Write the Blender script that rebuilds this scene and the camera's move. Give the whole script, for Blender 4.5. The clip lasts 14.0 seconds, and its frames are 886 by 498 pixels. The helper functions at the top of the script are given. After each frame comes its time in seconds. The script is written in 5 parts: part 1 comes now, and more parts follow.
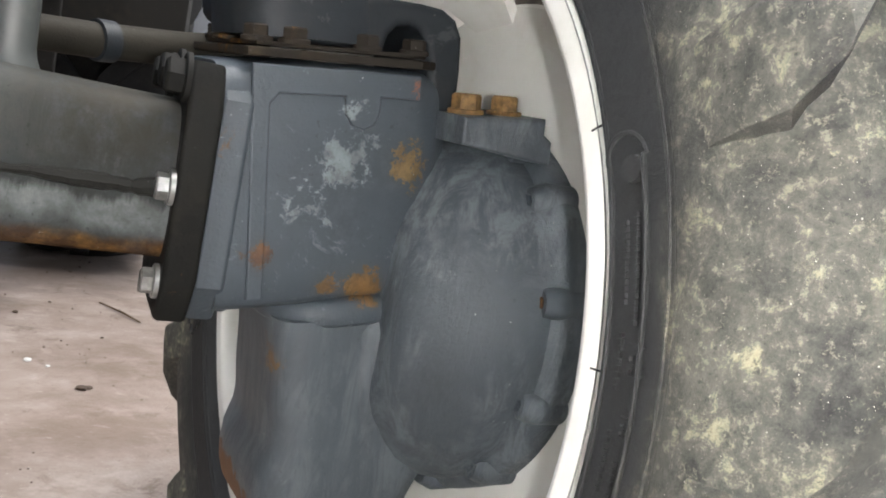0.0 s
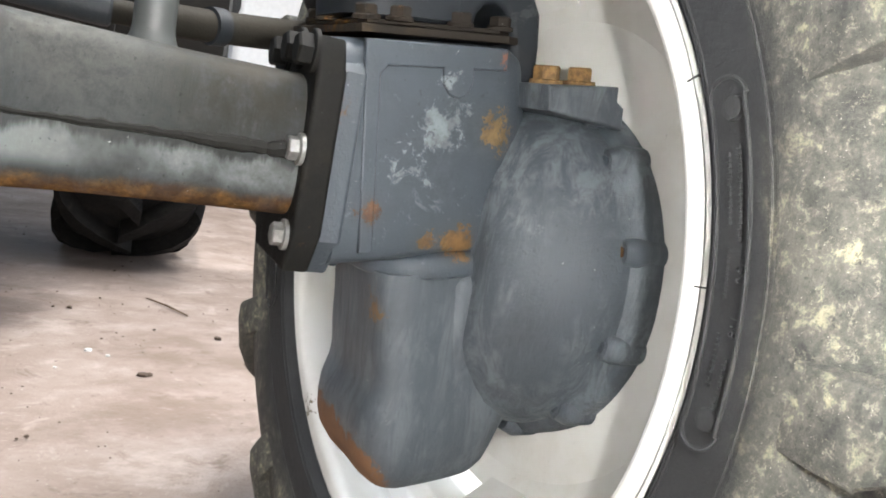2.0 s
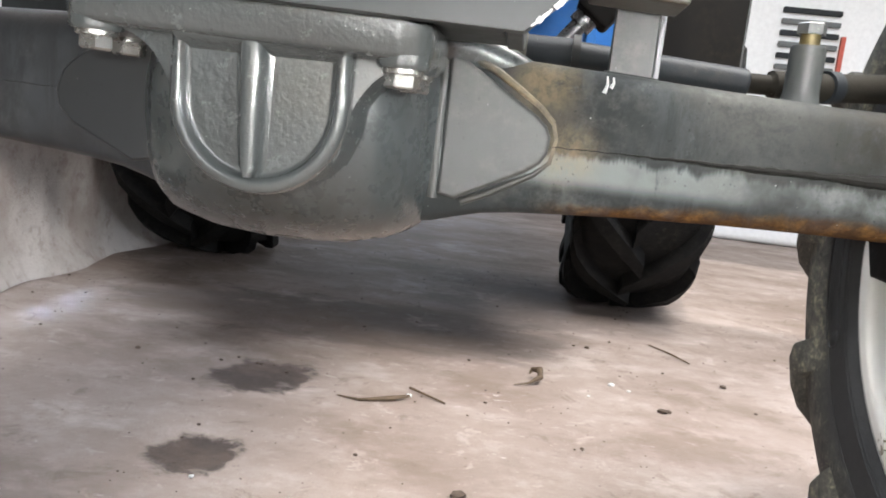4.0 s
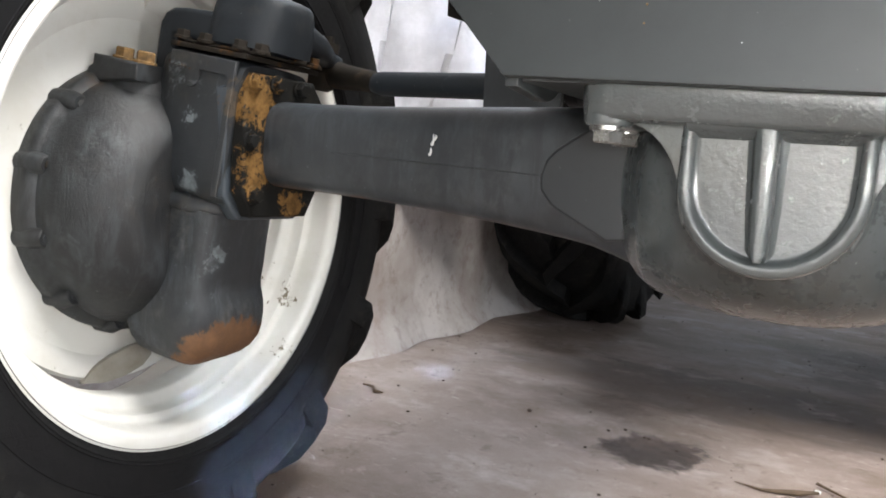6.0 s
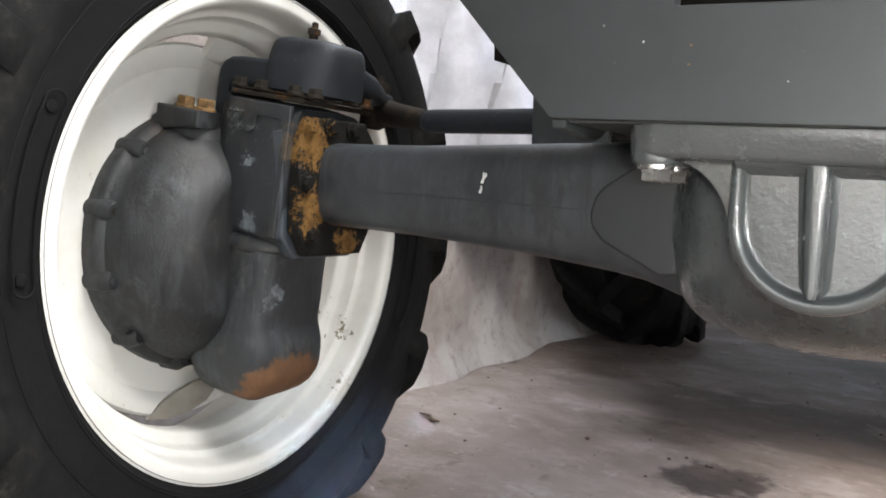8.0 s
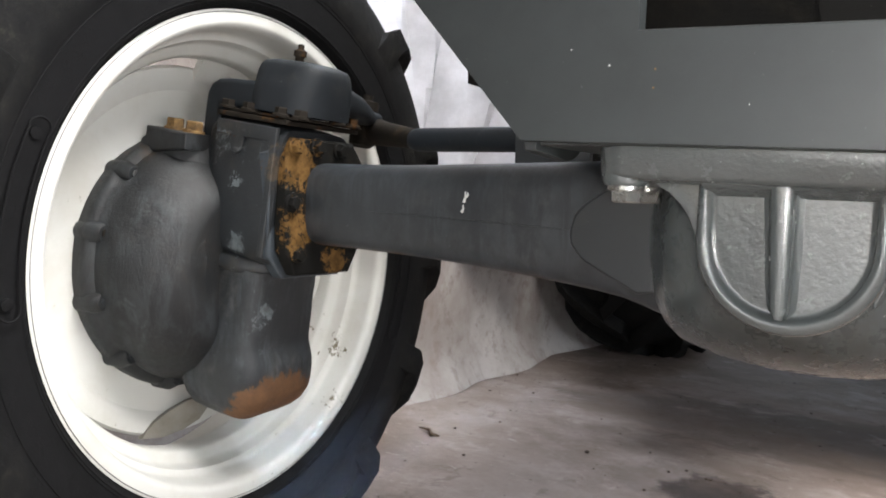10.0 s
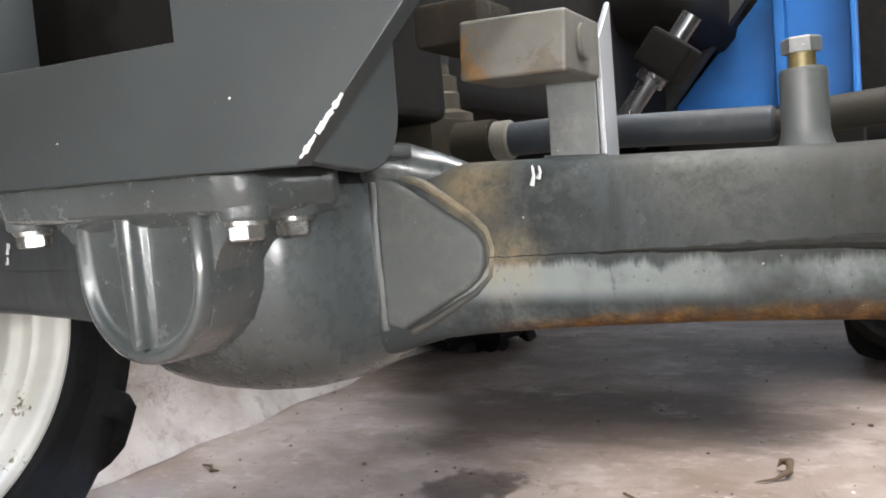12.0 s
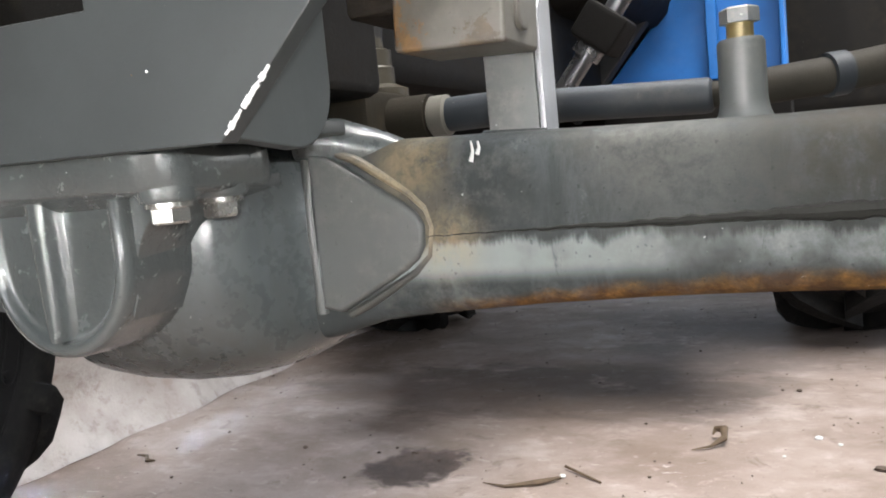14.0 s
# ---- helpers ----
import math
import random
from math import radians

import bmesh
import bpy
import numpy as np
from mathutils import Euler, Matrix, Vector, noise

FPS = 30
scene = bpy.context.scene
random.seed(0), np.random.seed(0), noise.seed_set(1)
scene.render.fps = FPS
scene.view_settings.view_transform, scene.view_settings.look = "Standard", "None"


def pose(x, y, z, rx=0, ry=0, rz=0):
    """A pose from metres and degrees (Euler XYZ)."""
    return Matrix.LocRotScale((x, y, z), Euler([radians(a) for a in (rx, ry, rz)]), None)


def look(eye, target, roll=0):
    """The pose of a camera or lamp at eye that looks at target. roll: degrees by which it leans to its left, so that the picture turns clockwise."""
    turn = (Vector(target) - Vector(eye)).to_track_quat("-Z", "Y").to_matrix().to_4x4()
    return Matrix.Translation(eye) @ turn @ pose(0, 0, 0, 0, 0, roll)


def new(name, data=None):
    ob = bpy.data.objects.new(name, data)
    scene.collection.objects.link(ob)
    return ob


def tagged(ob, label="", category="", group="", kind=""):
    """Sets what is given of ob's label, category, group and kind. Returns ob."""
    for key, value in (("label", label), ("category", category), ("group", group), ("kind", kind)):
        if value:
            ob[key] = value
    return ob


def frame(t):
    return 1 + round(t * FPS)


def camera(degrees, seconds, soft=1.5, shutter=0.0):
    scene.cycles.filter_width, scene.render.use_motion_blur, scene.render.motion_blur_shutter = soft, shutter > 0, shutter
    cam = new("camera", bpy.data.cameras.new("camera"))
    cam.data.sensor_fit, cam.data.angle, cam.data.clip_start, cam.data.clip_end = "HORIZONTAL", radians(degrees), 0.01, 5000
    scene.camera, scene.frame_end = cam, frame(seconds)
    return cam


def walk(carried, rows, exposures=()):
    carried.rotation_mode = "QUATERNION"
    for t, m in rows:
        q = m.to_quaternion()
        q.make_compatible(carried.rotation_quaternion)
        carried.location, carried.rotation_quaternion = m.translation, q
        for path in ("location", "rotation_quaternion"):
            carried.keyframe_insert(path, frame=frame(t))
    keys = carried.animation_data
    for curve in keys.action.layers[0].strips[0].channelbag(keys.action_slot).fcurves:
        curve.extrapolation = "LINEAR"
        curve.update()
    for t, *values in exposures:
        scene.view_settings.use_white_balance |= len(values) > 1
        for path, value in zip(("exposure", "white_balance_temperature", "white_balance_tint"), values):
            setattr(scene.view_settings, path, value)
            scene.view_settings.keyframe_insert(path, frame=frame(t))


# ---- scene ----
cam = camera(58.47, 14.0, soft=1.8)
PATH = [
    (0.0, (0.4731, -0.5994, 0.6445), (0.9169, 0.2830, 0.4881), 11.60),
    (0.5, (0.4598, -0.6016, 0.6334), (0.9275, 0.2690, 0.4808), 11.40),
    (1.0, (0.4580, -0.6080, 0.6331), (0.9373, 0.2570, 0.4847), 11.07),
    (1.5, (0.4339, -0.6148, 0.6202), (0.9166, 0.2489, 0.4750), 10.67),
    (2.0, (0.3923, -0.6359, 0.6044), (0.8233, 0.2533, 0.4510), 10.16),
    (2.5, (0.3434, -0.6723, 0.5923), (0.6270, 0.2706, 0.4176), 9.39),
    (3.0, (0.2985, -0.7000, 0.5875), (0.4286, 0.2751, 0.4082), 8.98),
    (3.5, (0.2511, -0.7262, 0.5801), (0.2329, 0.2612, 0.4227), 8.08),
    (3.8, (0.2310, -0.7371, 0.5749), (0.1655, 0.2487, 0.4200), 7.51),
    (4.0, (0.2144, -0.7481, 0.5728), (0.1117, 0.2346, 0.4188), 6.51),
    (4.2, (0.1998, -0.7625, 0.5732), (0.0221, 0.2092, 0.4175), 6.55),
    (6.5, (0.0985, -0.8043, 0.5754), (-0.4295, 0.0391, 0.4754), 4.24),
    (7.0, (0.1068, -0.8092, 0.5846), (-0.4378, 0.0240, 0.4884), 3.79),
    (7.5, (0.1060, -0.8116, 0.5858), (-0.4472, 0.0167, 0.4969), 3.40),
    (8.0, (0.1112, -0.8104, 0.5912), (-0.4537, 0.0100, 0.5032), 3.20),
    (10.3, (0.1521, -0.7914, 0.6035), (-0.4241, 0.0226, 0.5299), 2.49),
    (10.5, (0.1740, -0.7825, 0.5978), (-0.4005, 0.0329, 0.5268), 2.39),
    (11.0, (0.2831, -0.7187, 0.5958), (-0.2886, 0.0988, 0.5269), 2.68),
    (11.5, (0.4170, -0.6315, 0.6058), (-0.1117, 0.2149, 0.5417), -2.80),
    (12.0, (0.4850, -0.5800, 0.6119), (-0.0105, 0.2861, 0.5462), -4.82),
    (12.5, (0.4744, -0.5554, 0.5918), (-0.0057, 0.3192, 0.5242), -5.82),
    (13.0, (0.4721, -0.5507, 0.5911), (0.0040, 0.3298, 0.5159), -6.52),
    (13.5, (0.4839, -0.5560, 0.5984), (0.0279, 0.3298, 0.5122), -7.12),
    (14.0, (0.4764, -0.5639, 0.6110), (0.0486, 0.3344, 0.5112), -5.64),
]
EXPOSURES = [(0.0, 0.30), (0.5, 0.50), (1.0, 0.77), (1.5, 0.92), (2.0, 0.82), (2.5, 0.68), (3.0, 0.88), (4.0, 0.78), (6.5, 0.63), (8.0, 0.49), (10.5, 0.47), (11.0, 0.64), (12.0, 0.70), (14.0, 0.80)]
walk(cam, [(t, look(eye, aim, roll)) for t, eye, aim, roll in PATH], EXPOSURES)

# ---- world, sun, large lights ----
world = bpy.data.worlds.new("world")
scene.world = world
world.use_nodes = True
wn = world.node_tree
sky = wn.nodes.new("ShaderNodeTexSky")
sky.sky_type, sky.sun_disc = "NISHITA", False
sky.sun_elevation, sky.sun_rotation = radians(40), radians(200)
wn.nodes["Background"].inputs["Strength"].default_value = 0.12
wn.links.new(sky.outputs[0], wn.nodes["Background"].inputs["Color"])
sun = new("sun", bpy.data.lights.new("sun", "SUN"))
sun.data.energy, sun.data.angle, sun.data.color = 2.0, radians(0.5), (1, 0.95, 0.88)
sun.matrix_world = look((0, -6, 7), (0.6, 0, 0))


def area(name, eye, aim, w, h, power, color):
    lamp = new(name, bpy.data.lights.new(name, "AREA"))
    lamp.data.shape, lamp.data.size, lamp.data.size_y = "RECTANGLE", w, h
    lamp.data.energy, lamp.data.color = power, color
    lamp.matrix_world = look(eye, aim)
    return lamp


area("doorway_daylight", (-0.22, -3.30, 1.05), (-0.1, 0, 0.7), 0.95, 1.9, 17, (1.0, 0.985, 0.96))
area("open_front_daylight", (1.75, -3.42, 1.55), (1.5, 0, 1.2), 3.5, 2.6, 20, (1.0, 0.985, 0.96))
area("side_daylight", (4.3, -0.7, 1.25), (-0.8, 0.0, 0.5), 1.6, 1.3, 60, (0.88, 0.93, 1.0))
beam = area("window_daylight", (4.3, 2.2, 1.2), (-0.69, 0.10, 0.04), 0.10, 0.08, 1.0, (0.48, 0.64, 1.0))
beam.data.spread = radians(4.6)
# Added fill lamp for the right wheel; its opening in the far wall is invented.
area("west_fill", (-2.96, -1.15, 1.35), (0.8, -0.15, 0.5), 0.8, 1.8, 13, (1.0, 0.985, 0.96))
area("back_yard_daylight", (4.3, 4.9, 1.9), (0.5, 1.2, 0.0), 1.9, 1.9, 66, (1.0, 0.975, 0.95))
area("skylight_daylight", (1.15, 0.05, 3.12), (1.1, 0.4, 0), 1.5, 1.6, 195, (1.0, 0.97, 0.94))
# Added fill lamp for the white sheet; the roof above it is closed.
area("sheet_fill", (-0.72, 1.35, 3.14), (-1.0, 1.3, 0.9), 0.5, 1.3, 75, (0.80, 0.88, 1.0))
# Added narrow lamp for the blue strip by the wall; no gap overhead.
strip = area("floor_strip_fill", (-1.05, 0.84, 3.14), (0, 0, 0), 0.08, 1.1, 1.8, (0.45, 0.62, 1.0))
strip.matrix_world = Matrix.Translation((-1.05, 0.84, 3.14))
strip.data.spread = radians(6)
area("back_daylight", (-1.0, 6.35, 1.9), (-0.8, 0.6, 0.3), 1.5, 1.4, 32, (0.78, 0.87, 1.0))


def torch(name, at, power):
    """Fixed small bright lamp for an unseen torch carried beside the eye, which casts the hard black shadows."""
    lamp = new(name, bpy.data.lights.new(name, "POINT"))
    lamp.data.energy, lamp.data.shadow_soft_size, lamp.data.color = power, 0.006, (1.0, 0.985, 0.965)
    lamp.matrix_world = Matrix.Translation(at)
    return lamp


# Two fixed lamps stand in for one unseen torch that moves along.
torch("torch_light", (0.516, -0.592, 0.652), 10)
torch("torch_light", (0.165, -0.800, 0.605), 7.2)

# ---- materials ----


def mat(name):
    m = bpy.data.materials.new(name)
    m.use_nodes = True
    return m, m.node_tree.nodes, m.node_tree.links, m.node_tree.nodes["Principled BSDF"]


def coords(n, l, scale=1.0):
    tc = n.new("ShaderNodeTexCoord")
    if scale == 1.0:
        return tc.outputs["Object"]
    mp = n.new("ShaderNodeMapping")
    mp.inputs["Scale"].default_value = (scale, scale, scale) if isinstance(scale, (int, float)) else scale
    l.new(tc.outputs["Object"], mp.inputs[0])
    return mp.outputs[0]


def noise_tex(n, l, co, scale, detail=6, rough=0.6, distort=0.0):
    t = n.new("ShaderNodeTexNoise")
    t.inputs["Scale"].default_value, t.inputs["Detail"].default_value = scale, detail
    t.inputs["Roughness"].default_value, t.inputs["Distortion"].default_value = rough, distort
    l.new(co, t.inputs["Vector"])
    return t.outputs["Fac"]


def ramp(n, l, fac, lo, hi, a=0.0, b=1.0):
    r = n.new("ShaderNodeMapRange")
    r.interpolation_type = "SMOOTHSTEP"
    for k, v in zip((1, 2, 3, 4), (lo, hi, a, b)):
        r.inputs[k].default_value = v
    l.new(fac, r.inputs[0])
    return r.outputs[0]


def mixc(n, l, fac, a, b, mode="MIX"):
    m = n.new("ShaderNodeMix")
    m.data_type, m.blend_type = "RGBA", mode
    for idx, v in ((0, fac), (6, a), (7, b)):
        if isinstance(v, (int, float)):
            m.inputs[idx].default_value = v
        elif isinstance(v, tuple):
            m.inputs[idx].default_value = (*v, 1)
        else:
            l.new(v, m.inputs[idx])
    return m.outputs[2]


def maths(n, l, op, a, b=0.0):
    m = n.new("ShaderNodeMath")
    m.operation = op
    for idx, v in ((0, a), (1, b)):
        if isinstance(v, (int, float)):
            m.inputs[idx].default_value = v
        else:
            l.new(v, m.inputs[idx])
    return m.outputs[0]


def bump(n, l, bsdf, height, strength, distance):
    b = n.new("ShaderNodeBump")
    b.inputs["Strength"].default_value, b.inputs["Distance"].default_value = strength, distance
    l.new(height, b.inputs["Height"])
    l.new(b.outputs[0], bsdf.inputs["Normal"])


def axis_of(n, l, co, axis):
    s = n.new("ShaderNodeSeparateXYZ")
    l.new(co, s.inputs[0])
    return s.outputs[axis]


RUST = (0.100, 0.047, 0.018)
OCHRE = (0.155, 0.082, 0.024)


def painted(name, base, rough=0.42, rust=0.0, dust=0.35, pale=0.0, cast=0.15, seed=0.0, low_rust=None, dustcol=(0.30, 0.28, 0.24), scuffs_and_shade=(), foot=0.0, wash=None, coat=0.0, peel=0.0, streak=None, shine=0.5, speck_level=0.4):
    """Painted cast iron: chips, rust, dust and a grain of its own."""
    m, n, l, b = mat(name)
    co0 = coords(n, l)
    mp = n.new("ShaderNodeMapping")
    mp.inputs["Location"].default_value = (seed, seed * 0.7, seed * 1.3)
    l.new(co0, mp.inputs[0])
    co = mp.outputs[0]
    big = noise_tex(n, l, co, 7, 5, 0.6)
    fine = noise_tex(n, l, co, 55, 8, 0.7)
    grain = noise_tex(n, l, co, 420, 3, 0.6)
    c = mixc(n, l, ramp(n, l, big, 0.35, 0.7), base, tuple(v * 0.72 for v in base))
    d = maths(n, l, "MULTIPLY", ramp(n, l, big, 0.42, 0.68), ramp(n, l, fine, 0.40, 0.72))
    c = mixc(n, l, maths(n, l, "MULTIPLY", d, dust), c, dustcol)
    if pale:
        scr = noise_tex(n, l, co, 22, 9, 0.75, 0.6)
        c = mixc(n, l, maths(n, l, "MULTIPLY", ramp(n, l, scr, 0.60, 0.66), pale), c, (0.42, 0.46, 0.47))
    rough_v = maths(n, l, "ADD", maths(n, l, "MULTIPLY", fine, 0.25), rough - 0.12)
    if rust:
        rn = noise_tex(n, l, co, 13, 9, 0.72, 0.4)
        rm = ramp(n, l, rn, 0.70 - 0.16 * rust, 0.74 - 0.14 * rust)
        if low_rust is not None:
            z = axis_of(n, l, co0, 2)
            x = maths(n, l, "ABSOLUTE", axis_of(n, l, co0, 0))
            z = maths(n, l, "SUBTRACT", z, maths(n, l, "MULTIPLY", x, 0.055))
            lo = ramp(n, l, maths(n, l, "ADD", z, maths(n, l, "MULTIPLY", rn, 0.03)), low_rust, low_rust + 0.010, 1.0, 0.0)
            lo = maths(n, l, "MULTIPLY", lo, ramp(n, l, x, 0.20, 0.30))
            rm = maths(n, l, "MAXIMUM", rm, lo)
        rc = mixc(n, l, ramp(n, l, fine, 0.40, 0.72), (0.050, 0.024, 0.011), OCHRE)
        c = mixc(n, l, rm, c, rc)
        rough_v = maths(n, l, "ADD", rough_v, maths(n, l, "MULTIPLY", rm, 0.35))
    if wash is not None:
        # pale vertical runs on the lower half of the beam
        mp2 = n.new("ShaderNodeMapping")
        mp2.inputs["Scale"].default_value = (1.0, 1.0, 0.16)
        l.new(co0, mp2.inputs[0])
        runs = noise_tex(n, l, mp2.outputs[0], 60, 7, 0.7, 0.2)
        z = axis_of(n, l, co0, 2)
        zz = maths(n, l, "ADD", z, maths(n, l, "MULTIPLY", runs, 0.034))
        band = maths(n, l, "MULTIPLY", ramp(n, l, zz, wash - 0.002, wash + 0.006, 1.0, 0.0), ramp(n, l, z, wash - 0.045, wash - 0.03))
        c = mixc(n, l, maths(n, l, "MULTIPLY", maths(n, l, "MULTIPLY", band, ramp(n, l, big, 0.28, 0.5)), 0.62), c, (0.215, 0.238, 0.235))
    if streak is not None:
        # pale worn wash that runs downwards
        mp3 = n.new("ShaderNodeMapping")
        mp3.inputs["Scale"].default_value = (1.0, 1.0, 0.22)
        l.new(co, mp3.inputs[0])
        runs = noise_tex(n, l, mp3.outputs[0], 46, 9, 0.74, 0.6)
        where = ramp(n, l, noise_tex(n, l, co, 11, 4, 0.6), 0.36, 0.60)
        c = mixc(n, l, maths(n, l, "MULTIPLY", maths(n, l, "MULTIPLY", ramp(n, l, runs, 0.42, 0.62), where), streak), c, (0.150, 0.172, 0.190))
        c = mixc(n, l, maths(n, l, "MULTIPLY", ramp(n, l, runs, 0.30, 0.40, 1.0, 0.0), 0.6), c, tuple(v * 0.45 for v in base))
    if foot:
        x = maths(n, l, "ABSOLUTE", axis_of(n, l, co0, 0))
        z = axis_of(n, l, co0, 2)
        edge = maths(n, l, "ADD", z, maths(n, l, "MULTIPLY", x, 1.1))
        edge = maths(n, l, "ADD", edge, maths(n, l, "MULTIPLY", noise_tex(n, l, co, 26, 9, 0.78, 0.4), 0.085))
        fm = ramp(n, l, edge, foot, foot + 0.008, 1.0, 0.0)
        c = mixc(n, l, fm, c, mixc(n, l, fine, (0.055, 0.026, 0.013), (0.21, 0.105, 0.045)))
        rough_v = maths(n, l, "ADD", rough_v, maths(n, l, "MULTIPLY", fm, 0.3))
    for centre, radius, tint, cover in scuffs_and_shade:
        vd = n.new("ShaderNodeVectorMath")
        vd.operation = "DISTANCE"
        l.new(co0, vd.inputs[0])
        vd.inputs[1].default_value = centre
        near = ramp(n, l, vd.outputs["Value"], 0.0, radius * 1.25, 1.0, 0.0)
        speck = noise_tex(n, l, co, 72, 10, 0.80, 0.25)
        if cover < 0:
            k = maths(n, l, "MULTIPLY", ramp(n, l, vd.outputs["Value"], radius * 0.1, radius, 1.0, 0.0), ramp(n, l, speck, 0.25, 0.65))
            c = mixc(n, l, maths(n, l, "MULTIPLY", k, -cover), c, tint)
        else:
            flake = maths(n, l, "MULTIPLY", maths(n, l, "SUBTRACT", speck, 0.5), 3.2)
            k = ramp(n, l, maths(n, l, "ADD", flake, near), 1.12 - cover, 1.26 - cover)
            tone = mixc(n, l, ramp(n, l, fine, 0.35, 0.65), tuple(v * 0.45 for v in tint), tint)
            c = mixc(n, l, maths(n, l, "MULTIPLY", k, 0.9), c, tone)
    dots = noise_tex(n, l, co, 230, 2, 0.5)
    c = mixc(n, l, maths(n, l, "MULTIPLY", ramp(n, l, dots, 0.765, 0.79), speck_level), c, (0.42, 0.44, 0.43))
    c = mixc(n, l, maths(n, l, "MULTIPLY", ramp(n, l, dots, 0.27, 0.31, 1.0, 0.0), speck_level), c, tuple(v * 0.35 for v in base))
    l.new(c, b.inputs["Base Color"])
    l.new(rough_v, b.inputs["Roughness"])
    b.inputs["Specular IOR Level"].default_value = shine
    h = maths(n, l, "ADD", maths(n, l, "MULTIPLY", grain, 0.5), fine)
    if peel:
        h = maths(n, l, "ADD", h, maths(n, l, "MULTIPLY", noise_tex(n, l, co, 170, 3, 0.55), peel))
    if coat:
        b.inputs["Coat Weight"].default_value, b.inputs["Coat Roughness"].default_value = coat, 0.13
    if streak is not None:
        h = maths(n, l, "ADD", h, maths(n, l, "MULTIPLY", runs, 2.2))
    bump(n, l, b, h, cast, 0.002)
    return m


def plain(name, base, rough=0.5, metal=0.0, vary=0.25, scale=30, relief=0.1):
    m, n, l, b = mat(name)
    co = coords(n, l)
    f = noise_tex(n, l, co, scale, 6, 0.65)
    l.new(mixc(n, l, ramp(n, l, f, 0.3, 0.7), base, tuple(v * (1 - vary) for v in base)), b.inputs["Base Color"])
    l.new(maths(n, l, "ADD", maths(n, l, "MULTIPLY", f, 0.2), rough - 0.1), b.inputs["Roughness"])
    b.inputs["Metallic"].default_value = metal
    bump(n, l, b, f, relief, 0.002)
    return m


PALE = (0.165, 0.192, 0.203)
YELLOW = (0.18, 0.100, 0.034)
TAN = (0.24, 0.19, 0.11)
# Dark blots at the outer end: some grime, plus shade painted into the colour.
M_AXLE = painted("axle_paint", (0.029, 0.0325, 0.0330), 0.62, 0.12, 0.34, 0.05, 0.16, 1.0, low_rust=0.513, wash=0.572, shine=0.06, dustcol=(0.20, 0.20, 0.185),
                 scuffs_and_shade=(((0.215, -0.055, 0.620), 0.045, TAN, -0.5), ((0.240, -0.06, 0.56), 0.040, TAN, -0.45), ((0.56, -0.06, 0.59), 0.32, (0.014, 0.013, 0.011), -0.55), ((0.50, -0.05, 0.64), 0.10, (0.028, 0.024, 0.018), -0.8), ((0.38, -0.02, 0.655), 0.10, (0.09, 0.08, 0.065), -0.4), ((0.40, -0.07, 0.600), 0.09, (0.11, 0.115, 0.11), -0.35)), streak=0.12)
# Darker copies of the axle paint, with the left side's shade in their colour.
M_AXLE_LEFT = painted("shaded_axle_paint", (0.0223, 0.0254, 0.0285), 0.40, 0.08, 0.35, 0.0, 0.14, 1.5, low_rust=0.506, dustcol=(0.070, 0.072, 0.072), streak=0.10, speck_level=0.2)
M_WEB_LEFT = painted("shaded_web_paint", (0.0209, 0.0238, 0.0261), 0.42, 0.0, 0.12, 0.0, 0.10, 1.6)
M_WEB = painted("web_paint", (0.0499, 0.0546, 0.0538), 0.46, 0.0, 0.30, 0.0, 0.10, 1.7)
M_RIDGE = painted("ridge_paint", (0.034, 0.036, 0.033), 0.45, 0.12, 0.3, 0.05, 0.2, 1.9, dustcol=(0.12, 0.10, 0.07), scuffs_and_shade=(((0.20, -0.06, 0.61), 0.06, TAN, -0.7), ((0.235, -0.06, 0.57), 0.035, TAN, -0.6)))
M_SEAM = painted("seam_paint", (0.014, 0.014, 0.013), 0.6, 0.3, 0.25, 0.22, 0.4, 1.8, dustcol=(0.06, 0.055, 0.045), shine=0.08)
M_DIFF = painted("differential_paint", (0.0528, 0.0608, 0.0624), 0.28, 0.0, 0.40, 0.0, 0.12, 2.0, coat=0.28, shine=0.45, dustcol=(0.030, 0.027, 0.018), streak=0.10, scuffs_and_shade=(((0.02, -0.10, 0.445), 0.150, (0.013, 0.011, 0.007), -0.9),))
HUB = (0.049, 0.060, 0.071)
M_HUB = painted("hub_paint", HUB, 0.48, 0.26, 0.22, 0.12, 0.42, 3.0, shine=0.32, dustcol=(0.15, 0.165, 0.18),
                scuffs_and_shade=(((0.656, -0.042, 0.604), 0.050, PALE, 0.36), ((0.632, -0.045, 0.566), 0.050, PALE, 0.24), ((0.694, -0.04, 0.508), 0.024, YELLOW, 0.66), ((0.664, -0.042, 0.508), 0.018, YELLOW, 0.50),
                        ((0.705, -0.042, 0.664), 0.018, (0.20, 0.08, 0.045), 0.20), ((0.712, -0.04, 0.606), 0.026, (0.18, 0.12, 0.05), 0.62), ((0.604, -0.045, 0.528), 0.020, RUST, 0.55), ((0.655, -0.045, 0.640), 0.03, PALE, 0.20),
                        ((-0.70, -0.12, 0.640), 0.035, PALE, 0.40), ((-0.67, -0.12, 0.570), 0.040, PALE, 0.36), ((-0.66, -0.12, 0.515), 0.024, PALE, 0.75), ((-0.735, -0.12, 0.53), 0.022, RUST, 0.5), ((-0.60, -0.12, 0.62), 0.05, (0.08, 0.06, 0.04), 0.4)))
# Left hub: real brown dirt, over paint darkened to carry that side's shade.
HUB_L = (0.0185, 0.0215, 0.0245)
